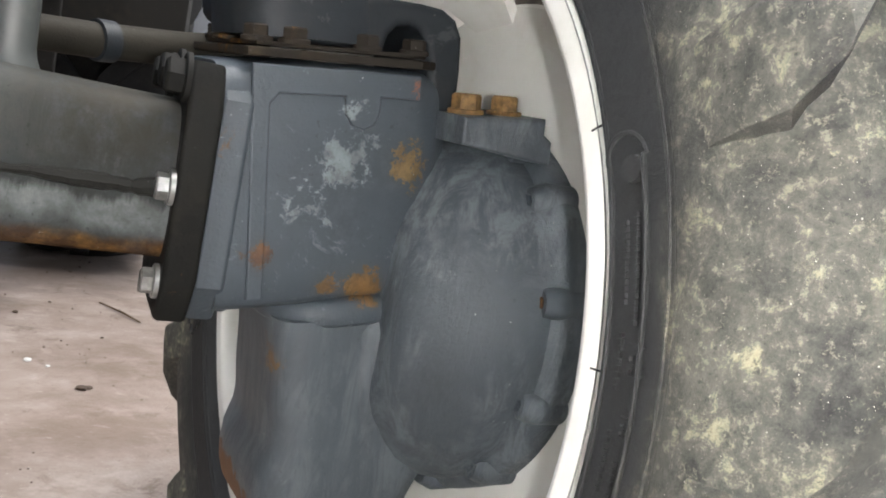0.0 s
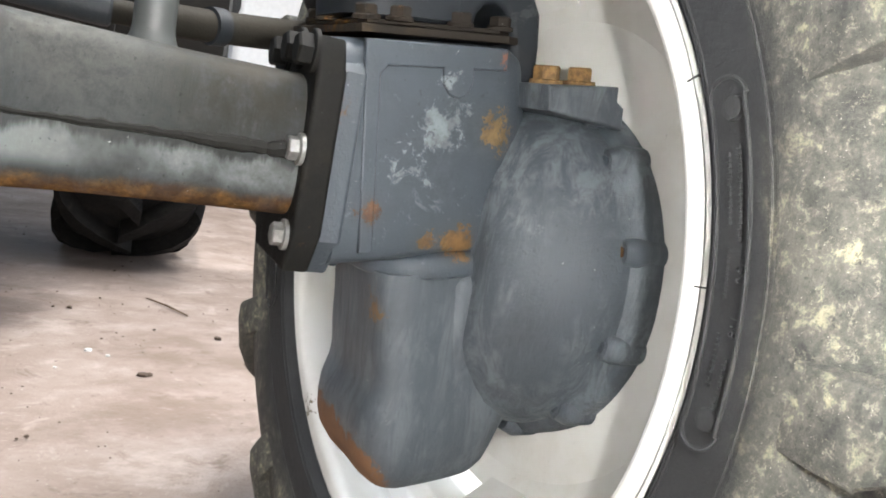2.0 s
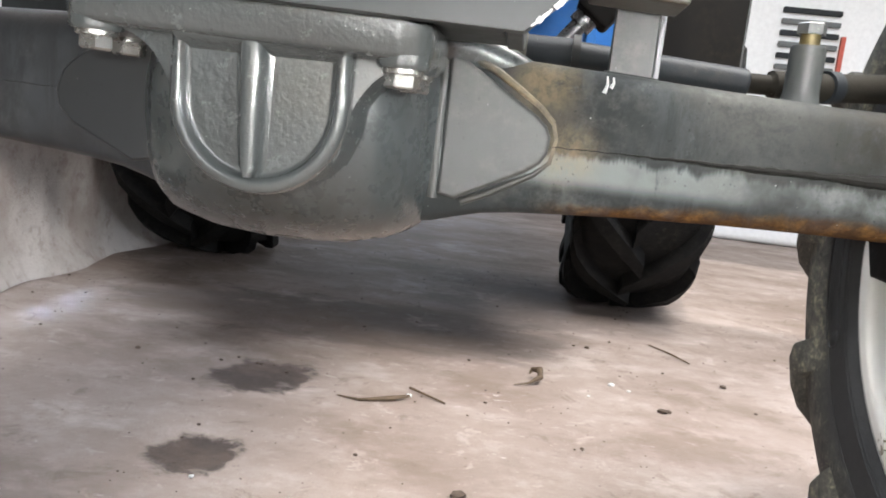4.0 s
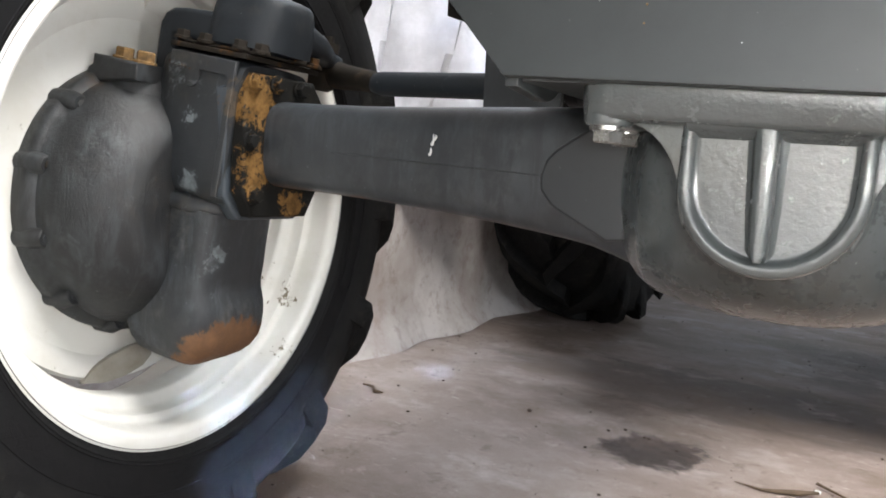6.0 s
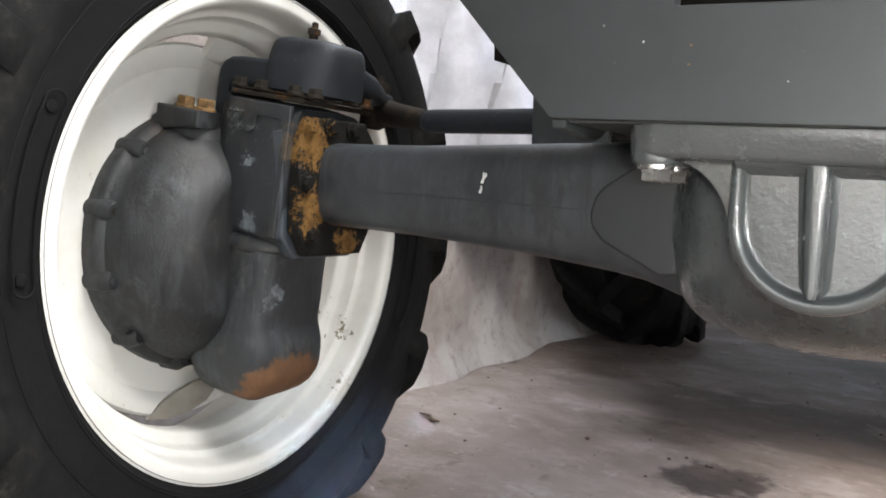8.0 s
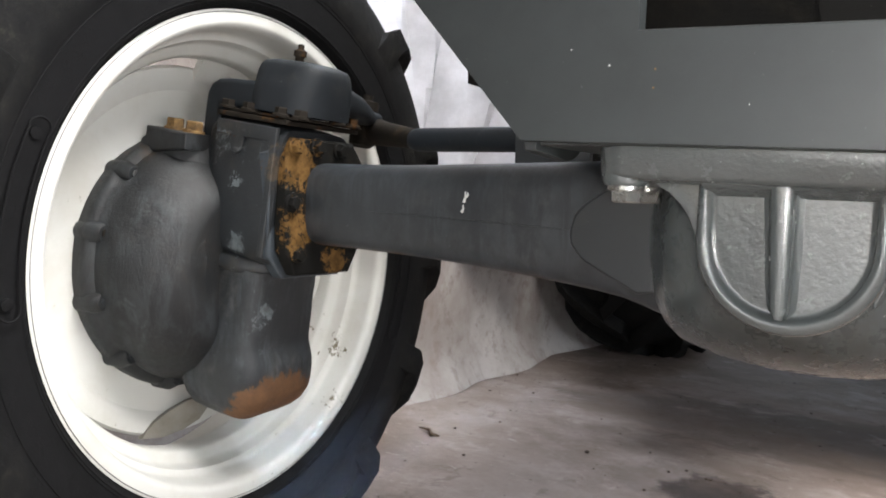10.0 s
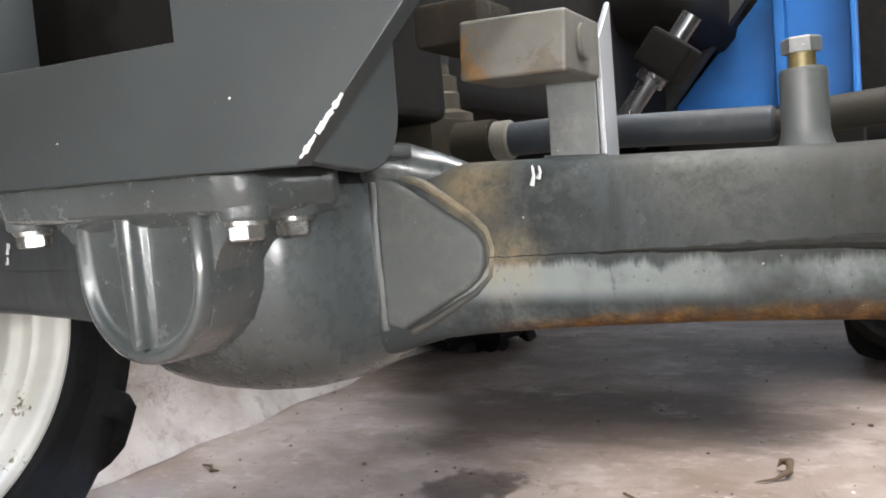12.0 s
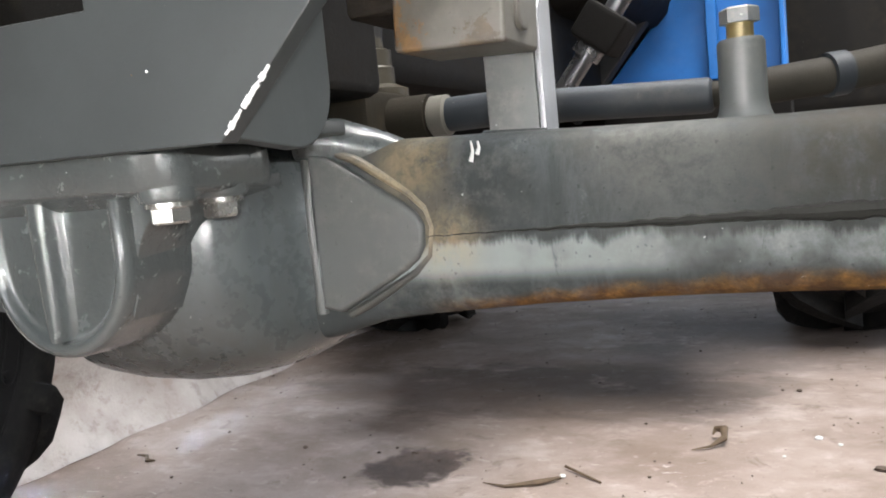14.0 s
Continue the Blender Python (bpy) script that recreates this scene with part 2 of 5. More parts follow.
M_HUB_L = painted("shaded_dirty_hub_paint", HUB_L, 0.5, 0.35, 0.35, 0.12, 0.35, 3.2, dustcol=(0.10, 0.085, 0.065), scuffs_and_shade=(((-0.70, -0.118, 0.655), 0.035, PALE, 0.30), ((-0.675, -0.118, 0.600), 0.035, PALE, 0.18), ((-0.672, -0.118, 0.520), 0.026, PALE, 0.55), ((-0.722, -0.115, 0.53), 0.022, RUST, 0.5), ((-0.60, -0.12, 0.62), 0.05, (0.08, 0.06, 0.04), 0.4)))
M_DRUM_L = painted("shaded_dirty_drum_paint", (0.0105, 0.0118, 0.0130), 0.5, 0.35, 0.4, 0.05, 0.45, 3.4, streak=0.13, dustcol=(0.075, 0.060, 0.045), scuffs_and_shade=(((-0.72, -0.14, 0.53), 0.03, RUST, 0.45), ((-0.80, -0.16, 0.62), 0.05, (0.07, 0.045, 0.025), 0.4), ((-0.82, -0.10, 0.60), 0.15, (0.007, 0.006, 0.005), -0.9)))
M_HUBLOW_L = painted("shaded_dirty_hub_low_paint", HUB_L, 0.48, 0.20, 0.3, 0.2, 0.3, 3.7, foot=1.085, streak=0.22, scuffs_and_shade=(((-0.63, -0.09, 0.43), 0.035, PALE, 0.45), ((-0.60, -0.05, 0.44), 0.025, RUST, 0.6)))
M_DRUM = painted("drum_paint", HUB, 0.52, 0.18, 0.25, 0.1, 0.50, 3.1, streak=0.60, dustcol=(0.15, 0.165, 0.18), scuffs_and_shade=(((-0.72, -0.14, 0.53), 0.03, RUST, 0.35),))
M_FLANGE = painted("flange_paint", (0.010, 0.0100, 0.0095), 0.6, 0.14, 0.25, 0.06, 0.3, 3.3, shine=0.06, dustcol=(0.05, 0.042, 0.03), scuffs_and_shade=(((-0.590, -0.095, 0.628), 0.060, YELLOW, 0.56), ((-0.590, -0.09, 0.545), 0.055, YELLOW, 0.46), ((-0.590, -0.02, 0.50), 0.04, YELLOW, 0.5), ((0.55, -0.09, 0.50), 0.03, RUST, 0.3), ((0.66, -0.09, 0.667), 0.09, OCHRE, 0.22), ((-0.66, -0.09, 0.667), 0.09, OCHRE, 0.45)))
M_HUBLOW = painted("hub_low_paint", HUB, 0.50, 0.18, 0.22, 0.08, 0.38, 3.6, dustcol=(0.14, 0.155, 0.17), foot=1.060, streak=0.35, scuffs_and_shade=(((0.625, -0.02, 0.44), 0.035, OCHRE, 0.42), ((-0.63, -0.09, 0.43), 0.03, PALE, 0.42), ((-0.62, -0.05, 0.44), 0.025, RUST, 0.55)))
M_ARM = painted("arm_paint", (0.0150, 0.0180, 0.0215), 0.56, 0.22, 0.25, 0.05, 0.25, 4.0, shine=0.22, dustcol=(0.09, 0.085, 0.07))
M_BRACKET = painted("bracket_paint", (0.0578, 0.0654, 0.0663), 0.24, 0.0, 0.03, 0.0, 0.30, 5.0, coat=0.7, peel=1.6)
M_PLATE = painted("plate_paint", (0.031, 0.0355, 0.0365), 0.46, 0.0, 0.10, 0.0, 0.07, 16.0, dustcol=(0.075, 0.082, 0.082), shine=0.42, speck_level=0.10)
M_PLATE.node_tree.nodes["Principled BSDF"].inputs["Specular IOR Level"].default_value = 0.45
# Lighter paint puts the sky's reflection on this edge into the colour.
M_FOLD = painted("sky_lit_folded_edge", (0.20, 0.21, 0.225), 0.35, 0.0, 0.1, 0.2, 0.08, 5.5)
M_RUSTY = painted("rusted_steel", (0.020, 0.017, 0.014), 0.75, 0.9, 0.4, 0.06, 0.5, 8.0, dustcol=(0.085, 0.060, 0.035), shine=0.08)
M_OCHRE = plain("ochre_rust", (0.21, 0.120, 0.040), 0.8, 0.0, 0.65, 150, 0.5)
M_BOLT = plain("zinc_bolt", (0.36, 0.36, 0.345), 0.26, 0.8, 0.35, 60, 0.05)
M_WORN = plain("worn_bolt", (0.26, 0.26, 0.25), 0.38, 0.5, 0.5, 90, 0.1)
M_BRASS = plain("brass_thread", (0.17, 0.135, 0.06), 0.4, 0.5, 0.4, 120, 0.2)
M_GREYBOLT = painted("painted_bolt", (0.08, 0.088, 0.09), 0.4, 0.5, 0.4, 0.3, 0.2, 9.0)
M_GRIME = painted("black_grime", (0.0065, 0.006, 0.0055), 0.6, 0.1, 0.25, 0.0, 0.3, 13.0, dustcol=(0.035, 0.029, 0.02), shine=0.06, speck_level=0.1)
M_BLACK = plain("black_gap", (0.006, 0.006, 0.0065), 0.7, 0, 0.3)
M_CREAM = painted("cream_paint", (0.075, 0.071, 0.060), 0.5, 0.12, 0.6, 0.0, 0.15, 10.0, scuffs_and_shade=(((0.240, -0.10, 0.690), 0.045, OCHRE, 0.42), ((0.30, -0.11, 0.686), 0.03, (0.07, 0.05, 0.03), 0.45)))
M_BLUE = painted("blue_paint", (0.016, 0.115, 0.36), 0.45, 0.0, 0.04, 0.0, 0.08, 11.0, shine=0.2)
M_GREASE = painted("greasy_brass", (0.026, 0.022, 0.014), 0.5, 0.2, 0.3, 0.0, 0.4, 12.0, dustcol=(0.11, 0.09, 0.06), shine=0.3)
M_DUSTY = painted("dusty_brown_casting", (0.015, 0.013, 0.0095), 0.65, 0.25, 0.3, 0.0, 0.6, 14.0, dustcol=(0.09, 0.075, 0.05), shine=0.08)
M_RODEND = painted("grimy_rod_paint", (0.024, 0.022, 0.018), 0.6, 0.35, 0.3, 0.0, 0.3, 15.0, dustcol=(0.06, 0.05, 0.035), shine=0.05)
M_CHROME = plain("dark_steel_rod", (0.16, 0.16, 0.165), 0.28, 0.8, 0.3, 40, 0.04)


def make_rim_paint():
    m, n, l, b = mat("ivory_rim_paint")
    co = coords(n, l)
    big = noise_tex(n, l, co, 9, 6, 0.65)
    spot = noise_tex(n, l, co, 60, 9, 0.75)
    c = mixc(n, l, ramp(n, l, big, 0.4, 0.7), (0.63, 0.63, 0.60), (0.56, 0.55, 0.505))
    dirt = maths(n, l, "MULTIPLY", ramp(n, l, spot, 0.63, 0.69), ramp(n, l, big, 0.47, 0.6))
    c = mixc(n, l, maths(n, l, "MULTIPLY", dirt, 0.75), c, (0.16, 0.14, 0.10))
    for centre, radius in (((-0.035, 0.235, -0.160), 0.05), ((-0.01, 0.20, -0.24), 0.035), ((-0.09, 0.225, -0.12), 0.045), ((0.02, 0.06, -0.318), 0.04)):
        vd = n.new("ShaderNodeVectorMath")
        vd.operation = "DISTANCE"
        l.new(co, vd.inputs[0])
        vd.inputs[1].default_value = centre
        near = ramp(n, l, vd.outputs["Value"], 0.0, radius * 1.4, 1.0, 0.0)
        flake = maths(n, l, "MULTIPLY", maths(n, l, "SUBTRACT", noise_tex(n, l, co, 75, 8, 0.7, 0.3), 0.5), 3.4)
        c = mixc(n, l, ramp(n, l, maths(n, l, "ADD", flake, near), 0.98, 1.12), c, (0.15, 0.125, 0.085))
    l.new(c, b.inputs["Base Color"])
    l.new(maths(n, l, "ADD", maths(n, l, "MULTIPLY", big, 0.3), 0.28), b.inputs["Roughness"])
    bump(n, l, b, spot, 0.03, 0.002)
    return m


def make_rubber(name, base, mud, dust_from=0.384, gloss=0.3):
    """Weathered rubber; dried mud starts at a radius and comes in crisp flecks over a thin film."""
    m, n, l, b = mat(name)
    co = coords(n, l)
    big = noise_tex(n, l, co, 9, 8, 0.7, 0.3)
    mid = noise_tex(n, l, co, 55, 10, 0.80, 0.2)
    fine = noise_tex(n, l, co, 260, 6, 0.75)
    sp = n.new("ShaderNodeSeparateXYZ")
    l.new(co, sp.inputs[0])
    r2 = maths(n, l, "ADD", maths(n, l, "MULTIPLY", sp.outputs[1], sp.outputs[1]), maths(n, l, "MULTIPLY", sp.outputs[2], sp.outputs[2]))
    rad = maths(n, l, "SQRT", r2)
    zone = ramp(n, l, maths(n, l, "ADD", rad, maths(n, l, "MULTIPLY", maths(n, l, "SUBTRACT", big, 0.5), 0.06)), dust_from - 0.012, dust_from + 0.028)
    c = mixc(n, l, ramp(n, l, mid, 0.35, 0.7), base, tuple(v * 1.6 for v in base))
    blot = maths(n, l, "ADD", maths(n, l, "MULTIPLY", big, 0.55), maths(n, l, "MULTIPLY", mid, 0.45))
    film = maths(n, l, "MULTIPLY", zone, ramp(n, l, blot, 0.38, 0.68))
    c = mixc(n, l, maths(n, l, "MULTIPLY", film, mud), c, (0.138, 0.136, 0.112))
    k = maths(n, l, "MULTIPLY", zone, maths(n, l, "MULTIPLY", ramp(n, l, big, 0.46, 0.60), ramp(n, l, mid, 0.52, 0.62)))
    c = mixc(n, l, maths(n, l, "MULTIPLY", k, 0.8 * mud), c, (0.32, 0.295, 0.195))
    c = mixc(n, l, maths(n, l, "MULTIPLY", maths(n, l, "MULTIPLY", zone, ramp(n, l, mid, 0.30, 0.40, 1.0, 0.0)), 0.8 * mud), c, tuple(v * 0.5 for v in base))
    fleck = noise_tex(n, l, co, 150, 6, 0.85)
    c = mixc(n, l, maths(n, l, "MULTIPLY", maths(n, l, "MULTIPLY", zone, ramp(n, l, fleck, 0.55, 0.62)), 0.45 * mud), c, (0.29, 0.275, 0.205))
    c = mixc(n, l, maths(n, l, "MULTIPLY", maths(n, l, "MULTIPLY", zone, ramp(n, l, fleck, 0.37, 0.44, 1.0, 0.0)), 0.65 * mud), c, tuple(v * 1.2 for v in base))
    grit = noise_tex(n, l, co, 800, 1, 0.5)
    c = mixc(n, l, maths(n, l, "MULTIPLY", maths(n, l, "MULTIPLY", zone, ramp(n, l, grit, 0.755, 0.785)), 0.75 * mud), c, (0.50, 0.48, 0.42))
    l.new(c, b.inputs["Base Color"])
    l.new(maths(n, l, "ADD", maths(n, l, "MULTIPLY", mid, 0.3), 0.50), b.inputs["Roughness"])
    b.inputs["Specular IOR Level"].default_value = gloss
    bump(n, l, b, maths(n, l, "ADD", mid, maths(n, l, "MULTIPLY", fine, 0.4)), 0.7, 0.003)
    return m


M_RIM = make_rim_paint()
M_LEAFPLATE = painted("dusty_pale_plate", (0.30, 0.28, 0.24), 0.6, 0.25, 0.6, 0.2, 0.3, 6.5, dustcol=(0.16, 0.12, 0.08))
M_TYRE = make_rubber("muddy_rubber", (0.017, 0.0175, 0.018), 1.0)
M_TYRE_SIDE = make_rubber("bar_side_rubber", (0.022, 0.022, 0.021), 0.5)
M_TYRE_DARK = make_rubber("dark_rubber", (0.0062, 0.0062, 0.0066), 0.05, gloss=0.09)


def make_floor():
    m, n, l, b = mat("stained_shaded_concrete")
    co = coords(n, l)
    cs = coords(n, l, (0.75, 1.0, 1.0))
    broad = noise_tex(n, l, cs, 1.3, 6, 0.6, 0.3)
    mid = noise_tex(n, l, cs, 7.0, 9, 0.72, 0.1)
    fine = noise_tex(n, l, co, 60, 8, 0.75)
    c = mixc(n, l, ramp(n, l, broad, 0.35, 0.65), (0.275, 0.226, 0.202), (0.190, 0.147, 0.124))
    c = mixc(n, l, maths(n, l, "MULTIPLY", ramp(n, l, mid, 0.45, 0.72), 0.40), c, (0.47, 0.405, 0.38))
    c = mixc(n, l, maths(n, l, "MULTIPLY", ramp(n, l, mid, 0.28, 0.50, 1.0, 0.0), 0.55), c, (0.19, 0.146, 0.120))
    c = mixc(n, l, maths(n, l, "MULTIPLY", ramp(n, l, fine, 0.58, 0.72), 0.45), c, (0.15, 0.115, 0.095))
    scuff = noise_tex(n, l, coords(n, l, (0.5, 1.3, 1.0)), 26, 7, 0.72, 0.3)
    c = mixc(n, l, maths(n, l, "MULTIPLY", maths(n, l, "MULTIPLY", ramp(n, l, scuff, 0.60, 0.68), ramp(n, l, broad, 0.42, 0.6)), 0.6), c, (0.66, 0.62, 0.60))
    blot = noise_tex(n, l, co, 11, 10, 0.72, 0.5)
    c = mixc(n, l, maths(n, l, "MULTIPLY", ramp(n, l, blot, 0.56, 0.66), 0.55), c, (0.115, 0.083, 0.066))
    c = mixc(n, l, maths(n, l, "MULTIPLY", ramp(n, l, blot, 0.34, 0.42, 1.0, 0.0), 0.5), c, (0.40, 0.335, 0.305))
    pits = noise_tex(n, l, co, 170, 3, 0.6)
    c = mixc(n, l, maths(n, l, "MULTIPLY", ramp(n, l, pits, 0.66, 0.72), 0.6), c, (0.07, 0.052, 0.042))
    c = mixc(n, l, maths(n, l, "MULTIPLY", ramp(n, l, pits, 0.29, 0.33, 1.0, 0.0), 0.5), c, (0.52, 0.47, 0.44))
    patch = noise_tex(n, l, coords(n, l, (0.8, 1.1, 1.0)), 2.6, 9, 0.68, 0.0)
    # Stains; the last broad ellipse also paints in shade under the tractor.
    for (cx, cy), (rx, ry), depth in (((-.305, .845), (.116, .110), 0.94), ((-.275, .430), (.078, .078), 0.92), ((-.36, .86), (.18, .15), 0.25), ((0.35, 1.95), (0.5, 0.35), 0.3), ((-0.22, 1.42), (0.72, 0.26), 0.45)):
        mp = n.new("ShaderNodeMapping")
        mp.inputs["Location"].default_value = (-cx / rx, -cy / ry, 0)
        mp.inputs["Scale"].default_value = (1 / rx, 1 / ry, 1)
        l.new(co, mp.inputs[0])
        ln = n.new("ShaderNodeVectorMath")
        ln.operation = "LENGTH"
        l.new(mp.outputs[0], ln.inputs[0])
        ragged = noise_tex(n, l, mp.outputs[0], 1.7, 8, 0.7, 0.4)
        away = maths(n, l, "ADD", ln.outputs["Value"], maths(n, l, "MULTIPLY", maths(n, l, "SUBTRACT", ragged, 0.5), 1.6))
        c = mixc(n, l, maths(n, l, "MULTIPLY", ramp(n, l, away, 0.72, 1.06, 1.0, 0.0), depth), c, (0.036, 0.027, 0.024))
    c = mixc(n, l, maths(n, l, "MULTIPLY", ramp(n, l, patch, 0.46, 0.66), 0.78), c, (0.150, 0.112, 0.088))
    c = mixc(n, l, maths(n, l, "MULTIPLY", ramp(n, l, patch, 0.32, 0.44, 1.0, 0.0), 0.55), c, (0.47, 0.40, 0.37))
    l.new(c, b.inputs["Base Color"])
    l.new(maths(n, l, "ADD", maths(n, l, "MULTIPLY", mid, 0.3), 0.58), b.inputs["Roughness"])
    b.inputs["Specular IOR Level"].default_value = 0.3
    bump(n, l, b, maths(n, l, "ADD", maths(n, l, "MULTIPLY", blot, 1.6), maths(n, l, "ADD", fine, mid)), 0.5, 0.008)
    return m


def make_plaster():
    m, n, l, b = mat("rough_plaster")
    co = coords(n, l)
    broad = noise_tex(n, l, co, 3.0, 7, 0.65)
    mid = noise_tex(n, l, co, 17, 8, 0.7)
    fine = noise_tex(n, l, co, 120, 6, 0.7)
    c = mixc(n, l, ramp(n, l, broad, 0.35, 0.65), (0.48, 0.45, 0.428), (0.33, 0.29, 0.268))
    c = mixc(n, l, maths(n, l, "MULTIPLY", ramp(n, l, mid, 0.50, 0.66), 0.6), c, (0.23, 0.18, 0.155))
    c = mixc(n, l, maths(n, l, "MULTIPLY", ramp(n, l, noise_tex(n, l, coords(n, l, (1.0, 1.0, 0.3)), 6, 8, 0.7, 0.4), 0.50, 0.66), 0.6), c, (0.27, 0.215, 0.19))
    l.new(c, b.inputs["Base Color"])
    b.inputs["Roughness"].default_value = 0.85
    bump(n, l, b, maths(n, l, "ADD", maths(n, l, "MULTIPLY", mid, 1.5), fine), 0.5, 0.012)
    return m


M_FLOOR, M_WALL = make_floor(), make_plaster()
# Unseen roof and outer walls, kept dark to cut bounced light.
M_CEIL = plain("ceiling_sheet", (0.13, 0.13, 0.12), 0.7, 0, 0.2, 3)
M_SHED = plain("low_bounce_wall", (0.16, 0.14, 0.12), 0.85, 0, 0.35, 5)
M_CLOTH = plain("white_cloth", (0.80, 0.80, 0.84), 0.85, 0, 0.25, 9, 0.3)
M_WHITE = plain("white_enamel", (0.72, 0.73, 0.74), 0.4, 0, 0.1)
M_RED = plain("red_paint", (0.45, 0.07, 0.04), 0.5)
M_LEAF = plain("dry_leaf", (0.09, 0.06, 0.035), 0.8, 0, 0.4)
M_CRUMB = plain("dirt_crumb", (0.085, 0.06, 0.045), 0.9, 0, 0.5, 80)
M_DRIP = plain("light_paint_drip", (0.55, 0.56, 0.55), 0.5)

# ---- mesh helpers ----


def finish(bm, name, material, angle=32):
    bmesh.ops.recalc_face_normals(bm, faces=bm.faces)
    me = bpy.data.meshes.new(name)
    bm.to_mesh(me)
    bm.free()
    for p in me.polygons:
        p.use_smooth = True
    me.set_sharp_from_angle(angle=radians(angle))
    me.materials.append(material)
    return me


def part(name, bm, material, parent=None, label="", angle=32):
    ob = new(name, finish(bm, name, material, angle))
    if parent is not None:
        ob.parent = parent
    wn_mod = ob.modifiers.new("weighted", "WEIGHTED_NORMAL")
    wn_mod.keep_sharp = True
    return tagged(ob, label)


def thing(name, label, category, group="", at=(0, 0, 0)):
    ob = new(name)
    ob.location = at
    return tagged(ob, label, category, group)


def loft(bm, rings, caps=True):
    vs = [[bm.verts.new(p) for p in ring] for ring in rings]
    k = len(vs[0])
    for a, b in zip(vs, vs[1:]):
        for i in range(k):
            bm.faces.new((a[i], a[(i + 1) % k], b[(i + 1) % k], b[i]))
    if caps:
        bm.faces.new(vs[0])
        bm.faces.new(vs[-1][::-1])
    return vs


def squircle(k, power):
    out = []
    for i in range(k):
        a = 2 * math.pi * i / k
        c, s = math.cos(a), math.sin(a)
        out.append((math.copysign(abs(c) ** (2 / power), c), math.copysign(abs(s) ** (2 / power), s)))
    return out


def tube(bm, path, radii, k=16, caps=True):
    """A round bar along a path of points, with a radius at each."""
    pts = [Vector(p) for p in path]
    rings, up = [], None
    for i, p in enumerate(pts):
        d = (pts[min(i + 1, len(pts) - 1)] - pts[max(i - 1, 0)]).normalized()
        if up is None:
            up = Vector((0, 0, 1)) if abs(d.z) < 0.9 else Vector((0, 1, 0))
        side = d.cross(up).normalized()
        up = side.cross(d).normalized()
        r = radii[i] if isinstance(radii, (list, tuple)) else radii
        rings.append([p + r * (math.cos(2 * math.pi * j / k) * side + math.sin(2 * math.pi * j / k) * up) for j in range(k)])
    loft(bm, rings, caps)
    return bm


def lathe(bm, profile, k=96, axis="x", close=False):
    """Profile rows (along, radius), turned about the axis."""
    rings = []
    for a, r in profile:
        ring = []
        for j in range(k):
            c, s = r * math.cos(2 * math.pi * j / k), r * math.sin(2 * math.pi * j / k)
            ring.append((a, c, s) if axis == "x" else (c, s, a) if axis == "z" else (s, a, c))
        rings.append(ring)
    if close:
        rings.append(rings[0])
        vs = [[bm.verts.new(p) for p in ring] for ring in rings[:-1]]
        vs.append(vs[0])
        for a, b in zip(vs, vs[1:]):
            for i in range(k):
                bm.faces.new((a[i], a[(i + 1) % k], b[(i + 1) % k], b[i]))
    else:
        loft(bm, rings, True)
    return bm


def box(bm, lo, hi, bevel=0.0, seg=2):
    r = bmesh.ops.create_cube(bm, size=1)
    vs = r["verts"]
    for v in vs:
        v.co = Vector([lo[i] + (v.co[i] + 0.5) * (hi[i] - lo[i]) for i in range(3)])
    if bevel:
        es = list({e for v in vs for e in v.link_edges})
        bmesh.ops.bevel(bm, geom=es, offset=bevel, segments=seg, affect="EDGES", profile=0.5)
    return bm


def prism(bm, outline, axis, lo, hi, bevel=0.0, seg=2):
    """An outline in the plane across the axis, run from lo to hi along it. Outline rows follow the other two axes in order."""
    idx = "xyz".index(axis)

    def place(p, h):
        q = list(p)
        q.insert(idx, h)
        return q
    a = [bm.verts.new(place(p, lo)) for p in outline]
    b = [bm.verts.new(place(p, hi)) for p in outline]
    k = len(a)
    fs = [bm.faces.new(a), bm.faces.new(b[::-1])]
    for i in range(k):
        fs.append(bm.faces.new((a[i], b[i], b[(i + 1) % k], a[(i + 1) % k])))
    if bevel:
        bmesh.ops.recalc_face_normals(bm, faces=fs)
        es = list({e for f in fs[:2] for e in f.edges})
        bmesh.ops.bevel(bm, geom=es, offset=bevel, segments=seg, affect="EDGES", profile=0.5)
    return bm


def turned(bm, m):
    bmesh.ops.transform(bm, matrix=m, verts=bm.verts)
    return bm


def mirrored(bm, flip):
    if flip:
        for v in bm.verts:
            v.co.x = -v.co.x
        bmesh.ops.reverse_faces(bm, faces=bm.faces)
    return bm


def bolt_mesh(r, h, washer=0.0):
    """A hexagon bolt head, standing up from z = 0, with a washer below."""
    bm = bmesh.new()
    if washer:
        lathe(bm, [(0, washer), (0.003, washer), (0.0038, washer - 0.001)], 20, "z")
    hexa = [(r * math.cos(math.pi * i / 3), r * math.sin(math.pi * i / 3)) for i in range(6)]
    z0 = 0.003 if washer else 0.0
    rows = [[(x, y, z0) for x, y in hexa], [(x, y, z0 + h * 0.86) for x, y in hexa], [(x * 0.86, y * 0.86, z0 + h) for x, y in hexa]]
    loft(bm, rows)
    return bm


def bolt(name, at, direction, r, h, material, parent, washer=0.0, label="", spin=0.0):
    bm = bolt_mesh(r, h, washer)
    q = Vector((0, 0, 1)).rotation_difference(Vector(direction).normalized()).to_matrix().to_4x4()
    turned(bm, Matrix.Translation(at) @ q @ pose(0, 0, 0, 0, 0, spin))
    return part(name, bm, material, parent, label)


# ---- the shed ----
WALL_X = -1.235


def slab(name, lo, hi, material, label, category, bevel=0.0):
    return tagged(part(name, box(bmesh.new(), lo, hi, bevel), material), label, category, kind="structure")


